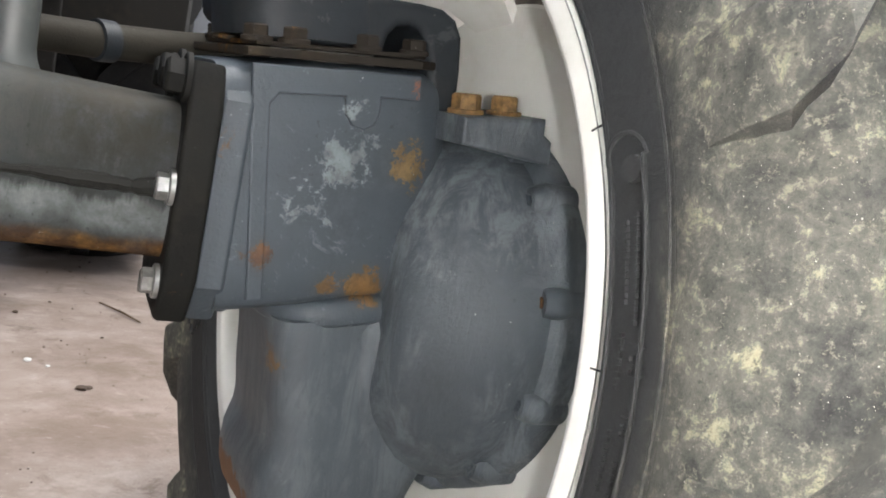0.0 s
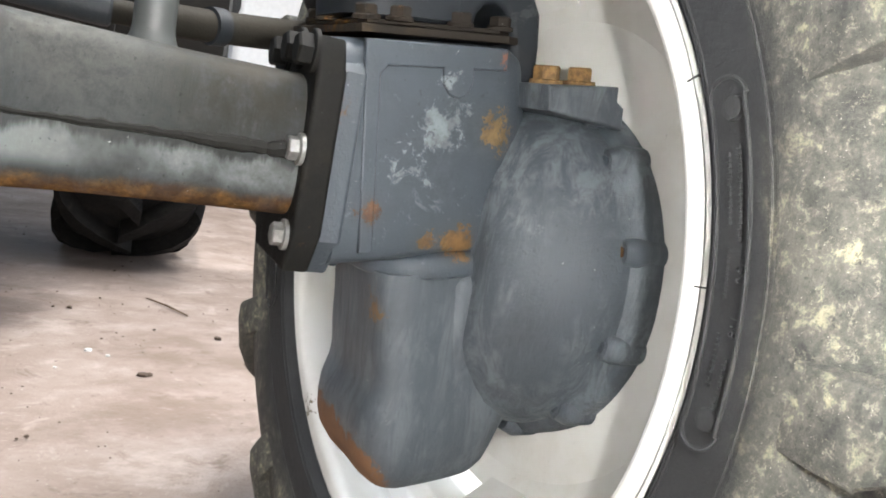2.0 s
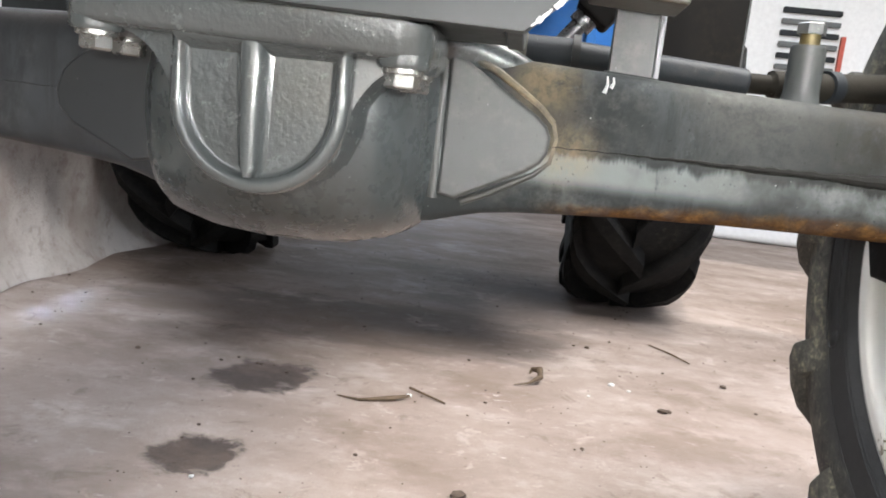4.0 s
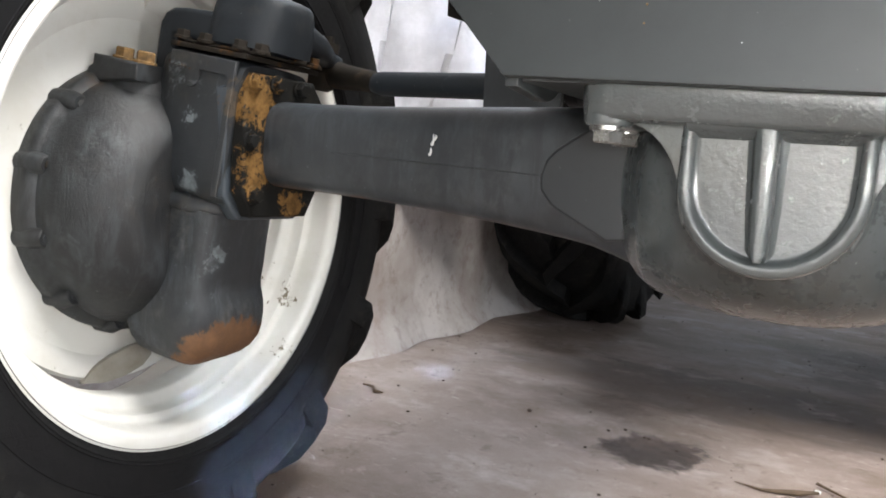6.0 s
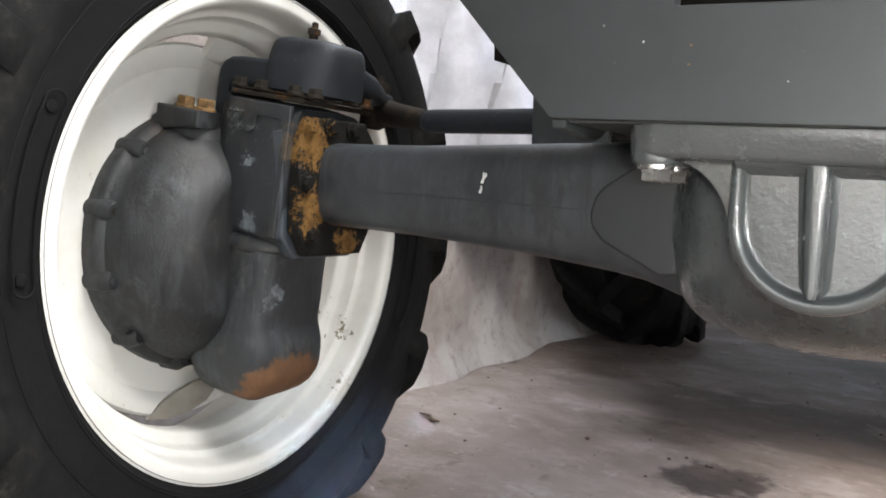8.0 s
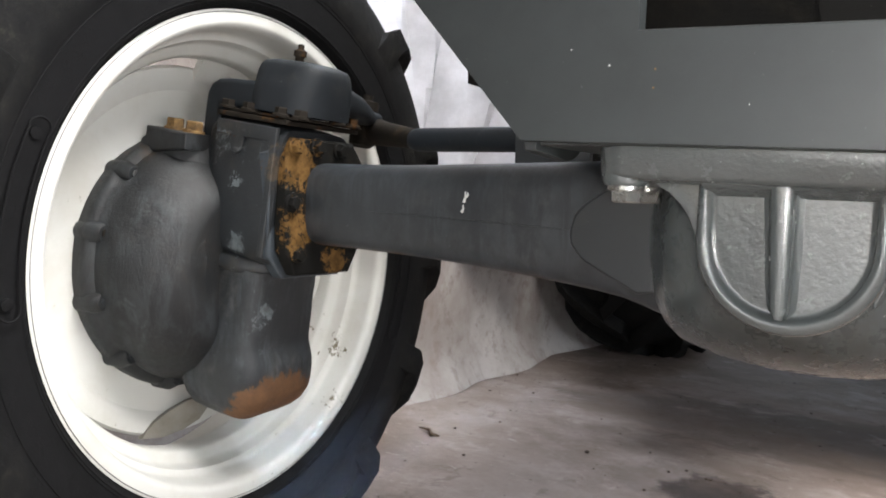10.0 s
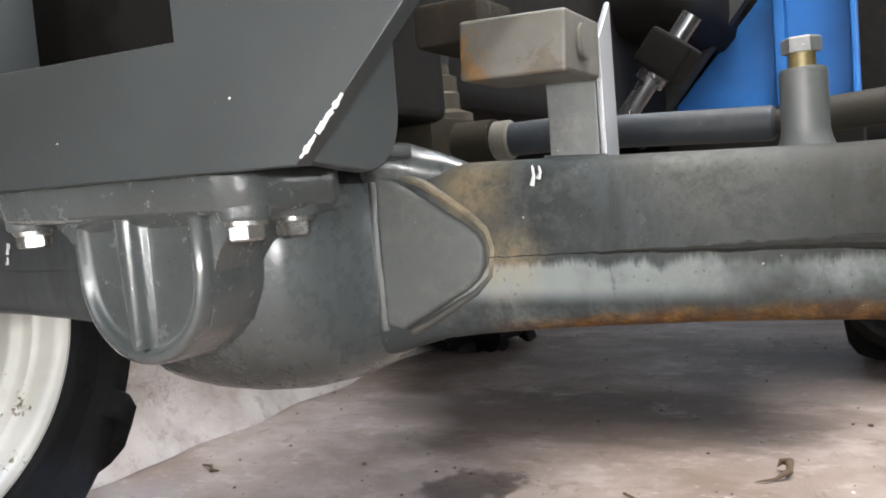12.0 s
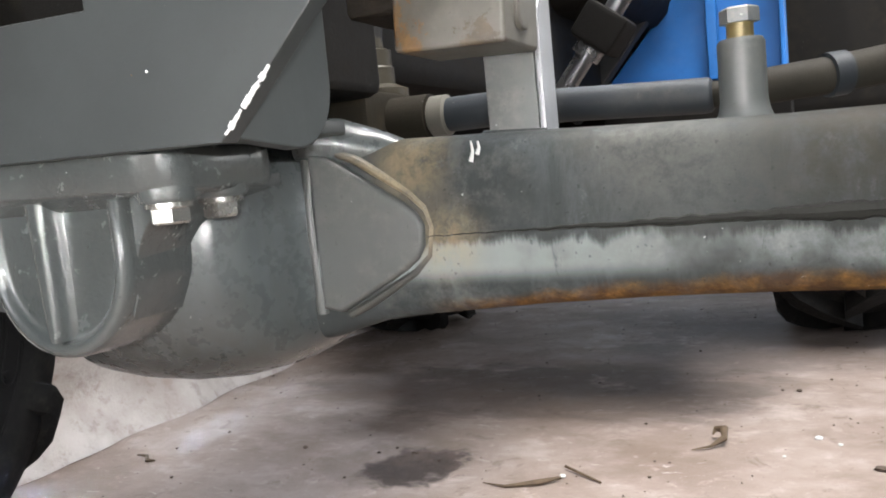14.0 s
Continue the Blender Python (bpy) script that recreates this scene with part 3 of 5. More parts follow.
def grid_floor():
    bm = bmesh.new()
    bmesh.ops.create_grid(bm, x_segments=140, y_segments=150, size=1)
    for v in bm.verts:
        v.co.x, v.co.y = 1.6 + v.co.x * 3.0, 1.5 + v.co.y * 5.0
        v.co.z = 0.0035 * (noise.fractal(v.co * 2.3, 1.0, 2.0, 4) - 0.3)
        if abs(v.co.y) < 0.8 and abs(abs(v.co.x) - 0.8) < 0.3:
            v.co.z = min(v.co.z, 0.0)
    return bm


floor = tagged(part("floor", grid_floor(), M_FLOOR), "worn pinkish concrete floor with dark stains and painted shade under the tractor", "floor", kind="structure")


def rough_wall(y0, y1, z0, z1):
    bm = bmesh.new()
    nx, nz = max(4, int((y1 - y0) * 24)), max(4, int((z1 - z0) * 26))
    front = []
    for i in range(nx + 1):
        y = y0 + (y1 - y0) * i / nx
        col = []
        for j in range(nz + 1):
            z = z0 + (z1 - z0) * j / nz
            x = WALL_X + 0.035 * noise.fractal(Vector((0, 1.2 * y, 1.4 * z)), 1.0, 2.0, 5) + .009 * noise.noise(Vector((0, 9 * y, 9 * z))) + .004 * noise.noise(Vector((0, 23 * y, 23 * z))) + (0.06 + .035 * noise.noise(Vector((3.1, 3.5 * y, 0)))) * max(0.0, 1 - z / 0.14) ** 1.5
            col.append(bm.verts.new((x, y, z)))
        front.append(col)
    for i in range(nx):
        for j in range(nz):
            bm.faces.new((front[i][j], front[i + 1][j], front[i + 1][j + 1], front[i][j + 1]))
    box(bm, (WALL_X - 0.25, y0, z0), (WALL_X - 0.05, y1, z1))
    return bm


for nm, y0, y1, z0, z1 in (("wall_west", -0.80, 6.5, 0, 3.2),):
    tagged(part(nm, rough_wall(y0, y1, z0, z1), M_WALL), "rough pinkish-white plastered wall", "wall", kind="structure")
slab("wall_north", (WALL_X - 0.25, 6.5, 0), (-2.0 + 0.2, 6.7, 3.2), M_SHED, "dark shed wall, added to cut bounced light", "wall")
slab("wall_north_east", (-0.2, 6.5, 0), (4.6, 6.7, 3.2), M_SHED, "dark shed wall, added to cut bounced light", "wall")
# Unseen dark walls, added so that the frame plate reflects dark.
slab("wall_far_west", (-3.2, -3.7, 0), (-3.0, -0.60, .42), M_SHED, "dark wall added under the opening of the fill lamp", "wall")
slab("wall_far_west_front", (-3.2, -3.7, .42), (-3.0, -1.60, 2.28), M_SHED, "dark shed wall, added to cut bounced light", "wall")
slab("wall_far_west_lintel", (-3.2, -3.7, 2.28), (-3.0, -0.60, 3.2), M_SHED, "dark lintel added over the opening of the fill lamp", "wall")
slab("wall_return", (-3.0, -0.80, 0), (WALL_X - 0.06, -0.65, 3.2), M_SHED, "dark shed wall, added to cut bounced light", "wall")
slab("wall_south_west", (-3.0, -3.7, 0), (-1.2, -3.5, 3.2), M_SHED, "dark added wall beside the doorway", "wall")
slab("wall_south_east", (3.4, -3.7, 0), (4.6, -3.5, 3.2), M_SHED, "dark added wall beside the doorway", "wall")
slab("wall_south_lintel", (-1.2, -3.7, 2.86), (3.4, -3.5, 3.2), M_SHED, "dark added lintel over the doorway", "wall")
slab("wall_east_front", (4.4, -3.5, 0), (4.6, -1.5, 3.2), M_SHED, "dark shed wall, added to cut bounced light", "wall")
slab("wall_east_sill", (4.4, -1.5, 0), (4.6, 6.0, 0.6), M_SHED, "dark shed wall, added to cut bounced light", "wall")
slab("wall_east_back", (4.4, 6.0, 0), (4.6, 6.5, 3.2), M_SHED, "dark shed wall, added to cut bounced light", "wall")
slab("wall_east_lintel", (4.4, -1.5, 2.87), (4.6, 6.0, 3.2), M_SHED, "dark added lintel over the side window", "wall")
def ceiling_bm():
    bm = bmesh.new()
    for lo, hi in (((-3.2, -3.7, 3.2), (.35, 6.7, 3.3)), ((2.0, -3.7, 3.2), (4.6, 6.7, 3.3)), ((.35, -3.7, 3.2), (2.0, -.8, 3.3)), ((.35, 1.0, 3.2), (2.0, 6.7, 3.3))):
        box(bm, lo, hi)
    return bm


tagged(part("ceiling", ceiling_bm(), M_CEIL), "dark sheet roof, added to cut bounced light, with a skylight", "ceiling", kind="structure")
slab("ground", (-40, -60, -0.30), (60, 60, -0.06), M_FLOOR, "concrete yard outside the shed", "ground")

# ---- the tractor ----
tractor = thing("tractor", "grey tractor with ivory wheels and a heavy front axle", "tractor")
AX_Y, AX_Z, LEANING = -0.020, 0.572, 0.006


def axle_point(x, y, z):
    return (x, AX_Y + y, AX_Z + z - LEANING * x)


SHAPE = squircle(48, 3.6)
ROUND = squircle(48, 2.5)


def axle_tube(flip):
    rows = [(0.10, .070, .085, .070, .090), (0.125, .068, .080, .070, .086), (0.145, .066, .074, .0685, .080), (0.17, .066, .070, .067, .073), (0.20, .065, .068, .066, .069),
            (0.24, .0645, .066, .0645, .0655), (0.30, .064, .064, .0620, .0610), (0.38, .062, .062, .0585, .0570), (0.46, .060, .060, .0555, .0545), (0.53, .058, .058, .0545, .0535), (0.557, .058, .058, .0545, .0535)]
    if flip:
        rows.append((0.608, .058, .058, .0545, .0535))
    bm = bmesh.new()
    fine = []
    for a, b in zip(rows, rows[1:]):
        for k in range(3):
            fine.append([u * (1 - k / 3) + v * k / 3 for u, v in zip(a, b)])
    fine.append(list(rows[-1]))
    sgn = -1 if flip else 1
    rings = []
    for x, f, bk, t, bt in fine:
        ring = []
        thin = .68 if flip else .60
        f *= thin + (.92 - thin) * max(0.0, (x - .40) / .16)
        for c, s in SHAPE:
            ring.append(axle_point(sgn * x, -f * c if c > 0 else -bk * c, t * s if s > 0 else bt * s))
        rings.append(ring)
    loft(bm, rings)
    return bm


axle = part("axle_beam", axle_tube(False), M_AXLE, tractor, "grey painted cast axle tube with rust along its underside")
axle_l = part("axle_beam", axle_tube(True), M_AXLE_LEFT, tractor, "grey painted cast axle tube, cleaner, with its shade in the paint")


def differential():
    rows = [(-.141, .045, .08, .068, .072), (-.134, .050, .085, .070, .080), (-.127, .062, .095, .072, .088), (-.117, .084, .11, .074, .096), (-.098, .112, .13, .075, .106), (-.060, .134, .14, .075, .114), (-.02, .142, .14, .075, .117), (.02, .142, .14, .075, .117), (.055, .135, .14, .075, .114), (.088, .117, .13, .075, .106), (.105, .094, .115, .074, .098), (.114, .070, .10, .073, .091), (.120, .050, .09, .071, .084), (.126, .040, .085, .070, .079), (.134, .037, .08, .068, .075), (.144, .036, .08, .066, .072)]
    bm = bmesh.new()
    fine = []
    for p, q in zip(rows, rows[1:]):
        for k in range(3):
            fine.append([u + (w - u) * k / 3 for u, w in zip(p, q)])
    fine.append(rows[-1])
    loft(bm, [[axle_point(x, -f * c if c > 0 else -bk * c, t * s if s > 0 else bt * s) for c, s in ROUND] for x, f, bk, t, bt in fine])
    return bm


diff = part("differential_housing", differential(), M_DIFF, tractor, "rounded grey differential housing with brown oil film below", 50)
for sgn in (1, -1):
    parent = axle if sgn > 0 else axle_l
    # flat web panel where the tube widens to the housing
    out = [(.131, .062), (.131, -.058), (.147, -.061), (.205, -.031), (.217, -.022), (.2225, -.013), (.2235, .002), (.219, .011), (.208, .020), (.146, .058)] if sgn > 0 else [(x + .012, z) for x, z in ((.120, .060), (.118, -.060), (.136, -.064), (.196, -.036), (.2095, -.022), (.212, -.008), (.207, .010), (.196, .022), (.140, .060))]
    bm = bmesh.new()
    prism(bm, [(x, z) for x, z in out], "y", -0.0425 if sgn > 0 else -0.0468, -0.030, 0.004, 4)
    turned(bm, Matrix.Translation((0, AX_Y, AX_Z)) @ Matrix.Shear("XZ", 4, (0, 0)))
    for v in bm.verts:
        v.co.z -= LEANING * v.co.x * sgn
    mirrored(bm, sgn < 0)
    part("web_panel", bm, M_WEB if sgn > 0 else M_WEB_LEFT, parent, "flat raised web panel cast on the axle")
    # cast ridges that run along the panel's edges
    for k, (path, r) in enumerate(() if sgn < 0 else ((((.122, .068), (.16, .052), (.200, .026), (.2125, .014)), .0036), (((.2125, .014), (.2165, .000), (.213, -.020), (.200, -.032), (.160, -.054), (.140, -.063)), .0034))):
        sunk = .0360
        bm = tube(bmesh.new(), [(x + .012, AX_Y - sunk, AX_Z + z - LEANING * x * sgn) for x, z in path], r, 10)
        mirrored(bm, sgn < 0)
        part("ridge", bm, M_RIDGE, parent)
    # parting line of the casting
    n_seam = 80
    pts, thick = [], []
    for i in range(n_seam + 1):
        u = i / n_seam
        x = .226 + .322 * u
        jag = noise.noise(Vector((u * 40, 3.3, 0)))
        pts.append((x, AX_Y - (.0405 if sgn > 0 else .0455) - (.008 if sgn > 0 else .004) * u ** 2, AX_Z - .006 + .004 * u + .0013 * jag - LEANING * sgn * x))
        thick.append((.0003 + .0058 * u ** 1.6 * (1 + .7 * noise.noise(Vector((u * 55, 7.7, 0))))) if sgn > 0 else .0004)
    bm = tube(bmesh.new(), pts, thick, 8)
    mirrored(bm, sgn < 0)
    part("casting_seam", bm, M_SEAM if sgn > 0 else M_WEB_LEFT, parent)
# upright step at the joint of housing and beam
for sgn in (1, -1):
    bm = tube(bmesh.new(), [(.127, AX_Y - .034 - .004 * (sgn < 0), AX_Z + .064), (.126, AX_Y - .036 - .006 * (sgn < 0), AX_Z), (.127, AX_Y - .034 - .004 * (sgn < 0), AX_Z - .063)], [.0055, .0065, .0060], 14)
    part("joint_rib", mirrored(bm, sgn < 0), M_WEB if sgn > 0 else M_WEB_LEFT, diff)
bm = tube(bmesh.new(), [axle_point(.120, -.03, .072), axle_point(.15, -.025, .068), axle_point(.18, -.015, .058), axle_point(.21, -.01, .050)], [.018, .018, .016, .010], 16)
part("fillet", bm, M_DIFF, diff)

# paint runs
for x, y, z, h, parent in ((.264, -.0365, .051, .014, axle), (.269, -.0365, .053, .009, axle), (-.353, -.0455, .021, .012, axle_l), (-.355, -.0458, .008, .008, axle_l), (-.350, -.0455, .024, .005, axle_l)):
    bm = bmesh.new()
    px, py, pz = axle_point(x, y, z)
    tube(bm, [(px, py - .0005, pz + h / 2), (px + .001, py - .001, pz), (px - .001, py - .001, pz - h / 2)], [.0007, .0012, .0018], 8)
    part("paint_run", bm, M_DRIP, parent, "pale dried paint run")


# ---- front support: the bearing bracket and the frame plate above it ----
def u_outline(w, z_top, z_c, k=18):
    out = [(-w, z_top), (-w, z_c)]
    out += [(-w * math.cos(math.pi * i / k), z_c - w * math.sin(math.pi * i / k)) for i in range(1, k)]
    return out + [(w, z_c), (w, z_top)]


def bracket_body():
    """U-shaped bearing end with a raised border round a sunk face."""
    bm = bmesh.new()
    rings = []
    for y, w, zc, top in ((-.080, .070, .574, .625), (-.15, .068, .574, .625), (-.192, .0668, .5745, .625), (-.1972, .0655, .5745, .625), (-.1992, .0630, .5745, .6245), (-.1996, .0600, .575, .624), (-.1990, .0572, .575, .623), (-.1960, .0552, .575, .622), (-.1935, .0540, .575, .620), (-.1926, .051, .575, .617)):
        rings.append([(x + .013, y, z) for x, z in u_outline(w, top, zc, 26)])
    loft(bm, rings)
    return bm


bracket = part("bearing_bracket", bracket_body(), M_BRACKET, tractor, "glossy grey cast bearing bracket under the frame", 50)


def centre_rib():
    bm = bmesh.new()
    loft(bm, [[(x * w + .0075 + .004 * (.62 - z) / .1, y, z) for x, z in ((-1, .627), (-.92, .590), (-.85, .560), (-.70, .528), (-.4, .5205), (.4, .5205), (.70, .528), (.85, .560), (.92, .590), (1, .627))] for y, w in ((-.188, .022), (-.1925, .0150), (-.1942, .0112), (-.1975, .0092), (-.2015, .0084), (-.2040, .0070), (-.2052, .0050), (-.2056, .002))])
    return bm


part("rib", centre_rib(), M_BRACKET, bracket, "", 60)


def rounded(x0, x1, y0, y1, r, k=7):
    out = []
    for cx, cy, a0 in ((x1 - r, y1 - r, 0), (x0 + r, y1 - r, 90), (x0 + r, y0 + r, 180), (x1 - r, y0 + r, 270)):
        out += [(cx + r * math.cos(radians(a0 + 90 * i / k)), cy + r * math.sin(radians(a0 + 90 * i / k))) for i in range(k + 1)]
    return out


def top_bar():
    """Lip under the flange that rounds into the sunk faces."""
    bm = bmesh.new()
    loft(bm, [[(x, -.192 - d, z) for d, z in ((0, .628), (.0165, .628), (.0175, .621), (.0150, .6155), (.0105, .6130), (.005, .6095), (0, .6065))] for x in [-.048 + .122 * k / 12 for k in range(13)]])
    return bm


part("top_bar", top_bar(), M_BRACKET, bracket, "", 60)
bm = bmesh.new()
loft(bm, [[(x, y, z - .02 * x + .001) for x, y in rounded(-.135 + e, .135 - e, -.217 + f + e, -.095, .026)] for z, e, f in ((.6125, .008, .010), (.6145, .003, .006), (.619, 0, .004), (.638, 0, 0), (.6425, .003, 0))])
part("flange", bm, M_BRACKET, bracket, "", 50)
for sgn in (1, -1):
    # hollow fillet between the flange and the side of the bearing end
    prof = [(.056, .622), (.056, .535)] + [(.0625 + .052 * (1 - math.cos(radians(10 * k))), .550 + .064 * math.sin(radians(10 * k))) for k in range(10)] + [(.1145, .622)]
    bm = prism(bmesh.new(), prof, "y", -.1885, -.090, .0008, 1)
    part("fillet", turned(mirrored(bm, sgn < 0), Matrix.Translation((.013 if sgn > 0 else .010, 0, -.0023 * sgn))), M_BRACKET, bracket, "", 50)
    for y in (-.190, -.142):
        bm = lathe(bmesh.new(), [(.6095, .0175), (.6125, .0195), (.631, .0200)], 28, "z")
        turned(bm, Matrix.Translation((sgn * .114, y, -.0023 * sgn)))
        part("boss", bm, M_BRACKET, bracket)
        bolt("bolt", (sgn * .114, y, .6095 - .0023 * sgn), (0, 0, -1), .0128, .0105, M_BOLT, bracket, .0148, "bright hexagon bolt", 12 + 40 * (y < -.16) + 20 * sgn)


def plate_outline():
    return [(-.190, .645), (.196, .636), (.312, .747), (.312, .84), (.110, .84), (.110, .719), (-.094, .727), (-.094, .84), (-.315, .84), (-.315, .778)]


bm = prism(bmesh.new(), [(x, z) for x, z in plate_outline()], "y", -.232, -.218, 0.0015, 2)
frame_plate = part("frame_plate", bm, M_PLATE, tractor, "wide grey frame plate with slanted ends and an opening")
for sgn in (1, -1):
    # upright side wall with a rounded lower corner, set in under the slanted end
    corner = [(-.2175, .84), (-.2175, .6385)] + [(-.160 + .042 * math.sin(radians(9 * k)), .674 - .042 * math.cos(radians(9 * k))) for k in range(11)] + [(-.116, .84)]
    bm = prism(bmesh.new(), corner, "x", .1830, .1950, .0015)
    part("side_wall", mirrored(bm, sgn < 0), M_PLATE, frame_plate, "", 50)
bm = box(bmesh.new(), (-.180, -.2175, .642), (.180, -.08, .652), 0.002)
part("bottom_wall", bm, M_PLATE, frame_plate)
chip_rnd = random.Random(8)
for k in range(12):
    u = k / 11 + chip_rnd.uniform(-.03, .03)
    if .30 < u < .44:
        continue
    cx, cz, ln, wd = .203 + .027 * u, .6425 + .026 * u, chip_rnd.uniform(.0015, .0035), chip_rnd.uniform(.0006, .0019)
    bm = box(bmesh.new(), (-ln, -.2332, -wd), (ln, -.2316, wd), .0004, 1)
    part("chipped_edge", turned(bm, Matrix.Translation((cx, 0, cz)) @ Matrix.Rotation(radians(-44 + chip_rnd.uniform(-14, 14)), 4, "Y")), M_DRIP, frame_plate, "bare chipped paint on the slanted edge")
for k in range(14):
    sx, sz, sr = chip_rnd.uniform(-.22, .19), chip_rnd.uniform(.66, .80), chip_rnd.choice((.0004, .0005, .0006, .0009))
    if sz > .70 and -.11 < sx < .13:
        continue
    bm = lathe(bmesh.new(), [(-.2326, sr * .6), (-.2322, sr), (-.2315, sr)], 7, "y")
    part("paint_speck", turned(bm, Matrix.Translation((sx, 0, sz))), M_DRIP if k % 3 else M_OCHRE, frame_plate)
# seen through the opening of the plate
bm = box(bmesh.new(), (-.26, -.12, .675), (.16, .02, .90), 0.01)
part("front_casting", bm, M_GRIME, tractor, "grimy dark front casting")
bolt("casting_bolt", (.05, -.125, .735), (0, -1, 0), .017, .014, M_CREAM, tractor, .022, "dirty pale hexagon bolt")
bm = lathe(bmesh.new(), [(-.20, .03), (-.12, .03)], 24, "y")
part("hub_stub", turned(bm, Matrix.Translation((.052, 0, .742))), M_GRIME, tractor)

part("side_tab", prism(bmesh.new(), [(-.264, .719), (-.263, .698), (-.246, .693), (-.222, .692), (-.222, .719)], "y", -.205, -.192, .0015), M_GRIME, frame_plate, "small dark tab at the slanted end")
# body of the machine over and behind the axle
bm = box(bmesh.new(), (-.25, .02, .70), (.085, 2.3, 1.25), 0.03)
part("engine_casing", bm, M_GRIME, tractor, "dark grimy engine and gearbox casing")
# Unseen box, added to block the skylight over the floor.
bm = box(bmesh.new(), (-.34, .75, .86), (.22, 2.3, 1.40), 0.06, 3)
part("engine_shade_box", bm, M_GRIME, tractor, "unseen dark box over the engine, added to shade the floor")
bm = box(bmesh.new(), (-.55, 1.9, .62), (.55, 2.25, 1.0), 0.05)
part("rear_axle_casing", bm, M_GRIME, tractor, "dark rear axle casing")

# Added block over the rear wheels: shades the floor and darkens the gap behind.
bm = box(bmesh.new(), (-.98, 1.45, .64), (.72, 2.75, 1.70), 0.04)
part("cab_shade_box", bm, M_GRIME, tractor, "dark block for cab and mudguards, added to shade the floor")

# Hidden box, added low down to keep daylight off the floor here.
bm = box(bmesh.new(), (-.70, 1.30, .44), (.34, 2.7, .66), .04)
part("belly_shade_box", bm, M_GRIME, tractor, "unseen dark box between the rear wheels, added to shade the floor")

# Another unseen box, added to carry the floor's shade further forward.
bm = box(bmesh.new(), (-.62, 1.06, .46), (.36, 1.56, .62), .04)
part("forward_shade_box", bm, M_GRIME, tractor, "unseen dark box ahead of the rear wheels, added to shade the floor")

# ---- steering cylinder, tie rod and brackets on the beam ----
TR_Y, TR_Z = 0.080, 0.664
cyl = part("steering_cylinder", tube(bmesh.new(), [(-.16, TR_Y, TR_Z + .01), (.10, TR_Y, TR_Z + .003)], .034, 24), M_DUSTY, tractor, "dusty brown steering cylinder behind the axle")
bm = lathe(bmesh.new(), [(.0, .0150), (.002, .0180), (.016, .0180), (.018, .0150)], 24)
part("end_cap", turned(bm, Matrix.Translation((.172, TR_Y, TR_Z - .006))), M_CREAM, cyl, "pale end cap")
part("barrel", tube(bmesh.new(), [(.08, TR_Y, TR_Z - .004), (.172, TR_Y, TR_Z - .006)], .0205, 20), M_DUSTY, cyl)
part("sleeve", tube(bmesh.new(), [(.19, TR_Y, TR_Z - .006), (.235, TR_Y, TR_Z - .006)], .0150, 20), M_ARM, cyl)
part("collar", tube(bmesh.new(), [(.235, TR_Y, TR_Z - .006), (.243, TR_Y, TR_Z - .006)], .019, 20), M_BLACK, cyl)
bm = bmesh.new()
box(bm, (.085, .03, .64), (.135, .12, .685), .006)
part("mount_block", bm, M_DUSTY, cyl)
rod = part("tie_rod", tube(bmesh.new(), [(.238, TR_Y, TR_Z - .007), (.405, TR_Y, TR_Z - .017), (.408, TR_Y, TR_Z - .017), (.41, TR_Y, TR_Z - .017)], [.0138, .0138, .0132, .011], 20), M_ARM, tractor, "thick grey tie rod above the axle beam")
part("rod_end", tube(bmesh.new(), [(.41, TR_Y, TR_Z - .017), (.43, TR_Y, TR_Z - .017), (.432, TR_Y, TR_Z - .016), (.49, TR_Y + .020, TR_Z - .012), (.56, TR_Y + .060, TR_Z - .004), (.63, TR_Y + .105, TR_Z + .006)], [.010, .010, .0135, .0140, .0150, .018], 16), M_RODEND, rod, "rusty rod end")
part("ring", tube(bmesh.new(), [(.488, TR_Y + .018, TR_Z - .012), (.500, TR_Y + .025, TR_Z - .011)], .0165, 20), M_ARM, rod)
rod2 = part("tie_rod", tube(bmesh.new(), [(-.16, TR_Y, TR_Z + .008), (-.30, TR_Y, TR_Z + .006), (-.54, TR_Y + .012, TR_Z + .006), (-.56, TR_Y + .016, TR_Z + .008)], [.0165, .0165, .0165, .012], 20), M_ARM, tractor, "dark tie rod reaching the steering arm")
part("collar", tube(bmesh.new(), [(-.245, TR_Y, TR_Z + .006), (-.26, TR_Y, TR_Z + .006)], .021, 20), M_BLACK, rod2)
part("rod_end", tube(bmesh.new(), [(-.55, TR_Y + .014, TR_Z + .008), (-.62, TR_Y + .035, TR_Z + .016), (-.655, TR_Y + .048, TR_Z + .022)], [.014, .018, .021], 16), M_RUSTY, rod2)

part("rod_guard", prism(bmesh.new(), [(-.351, .711), (-.348, .632), (-.250, .632), (-.250, .672), (-.302, .672)], "y", .030, .038, .0015), M_AXLE_LEFT, tractor, "grey plate behind the axle where the tie rod ends")
# upright strap on the beam with a folded edge
strap = part("upright_strap", box(bmesh.new(), (.266, -.026, .622), (.3045, -.016, .705), .002), M_WEB, tractor, "grey upright strap welded on the axle beam")
bm = prism(bmesh.new(), [(-.026, .628), (.004, .628), (.004, .745), (-.026, .715)], "x", .3047, .3095, .0015)
part("folded_edge", bm, M_FOLD, strap, "folded edge with sky light painted in its colour")
bm = tube(bmesh.new(), [(.262, -.026, .632), (.309, -.027, .629)], .004, 10)
part("weld_bead", bm, M_AXLE, strap)
bm = box(bmesh.new(), (.240, -.110, .685), (.315, -.045, .724), .003, 3)
turned(bm, Matrix.Translation((.27, -.08, .70)) @ pose(0, 0, 0, 0, 3, 0) @ Matrix.Translation((-.27, .08, -.70)))
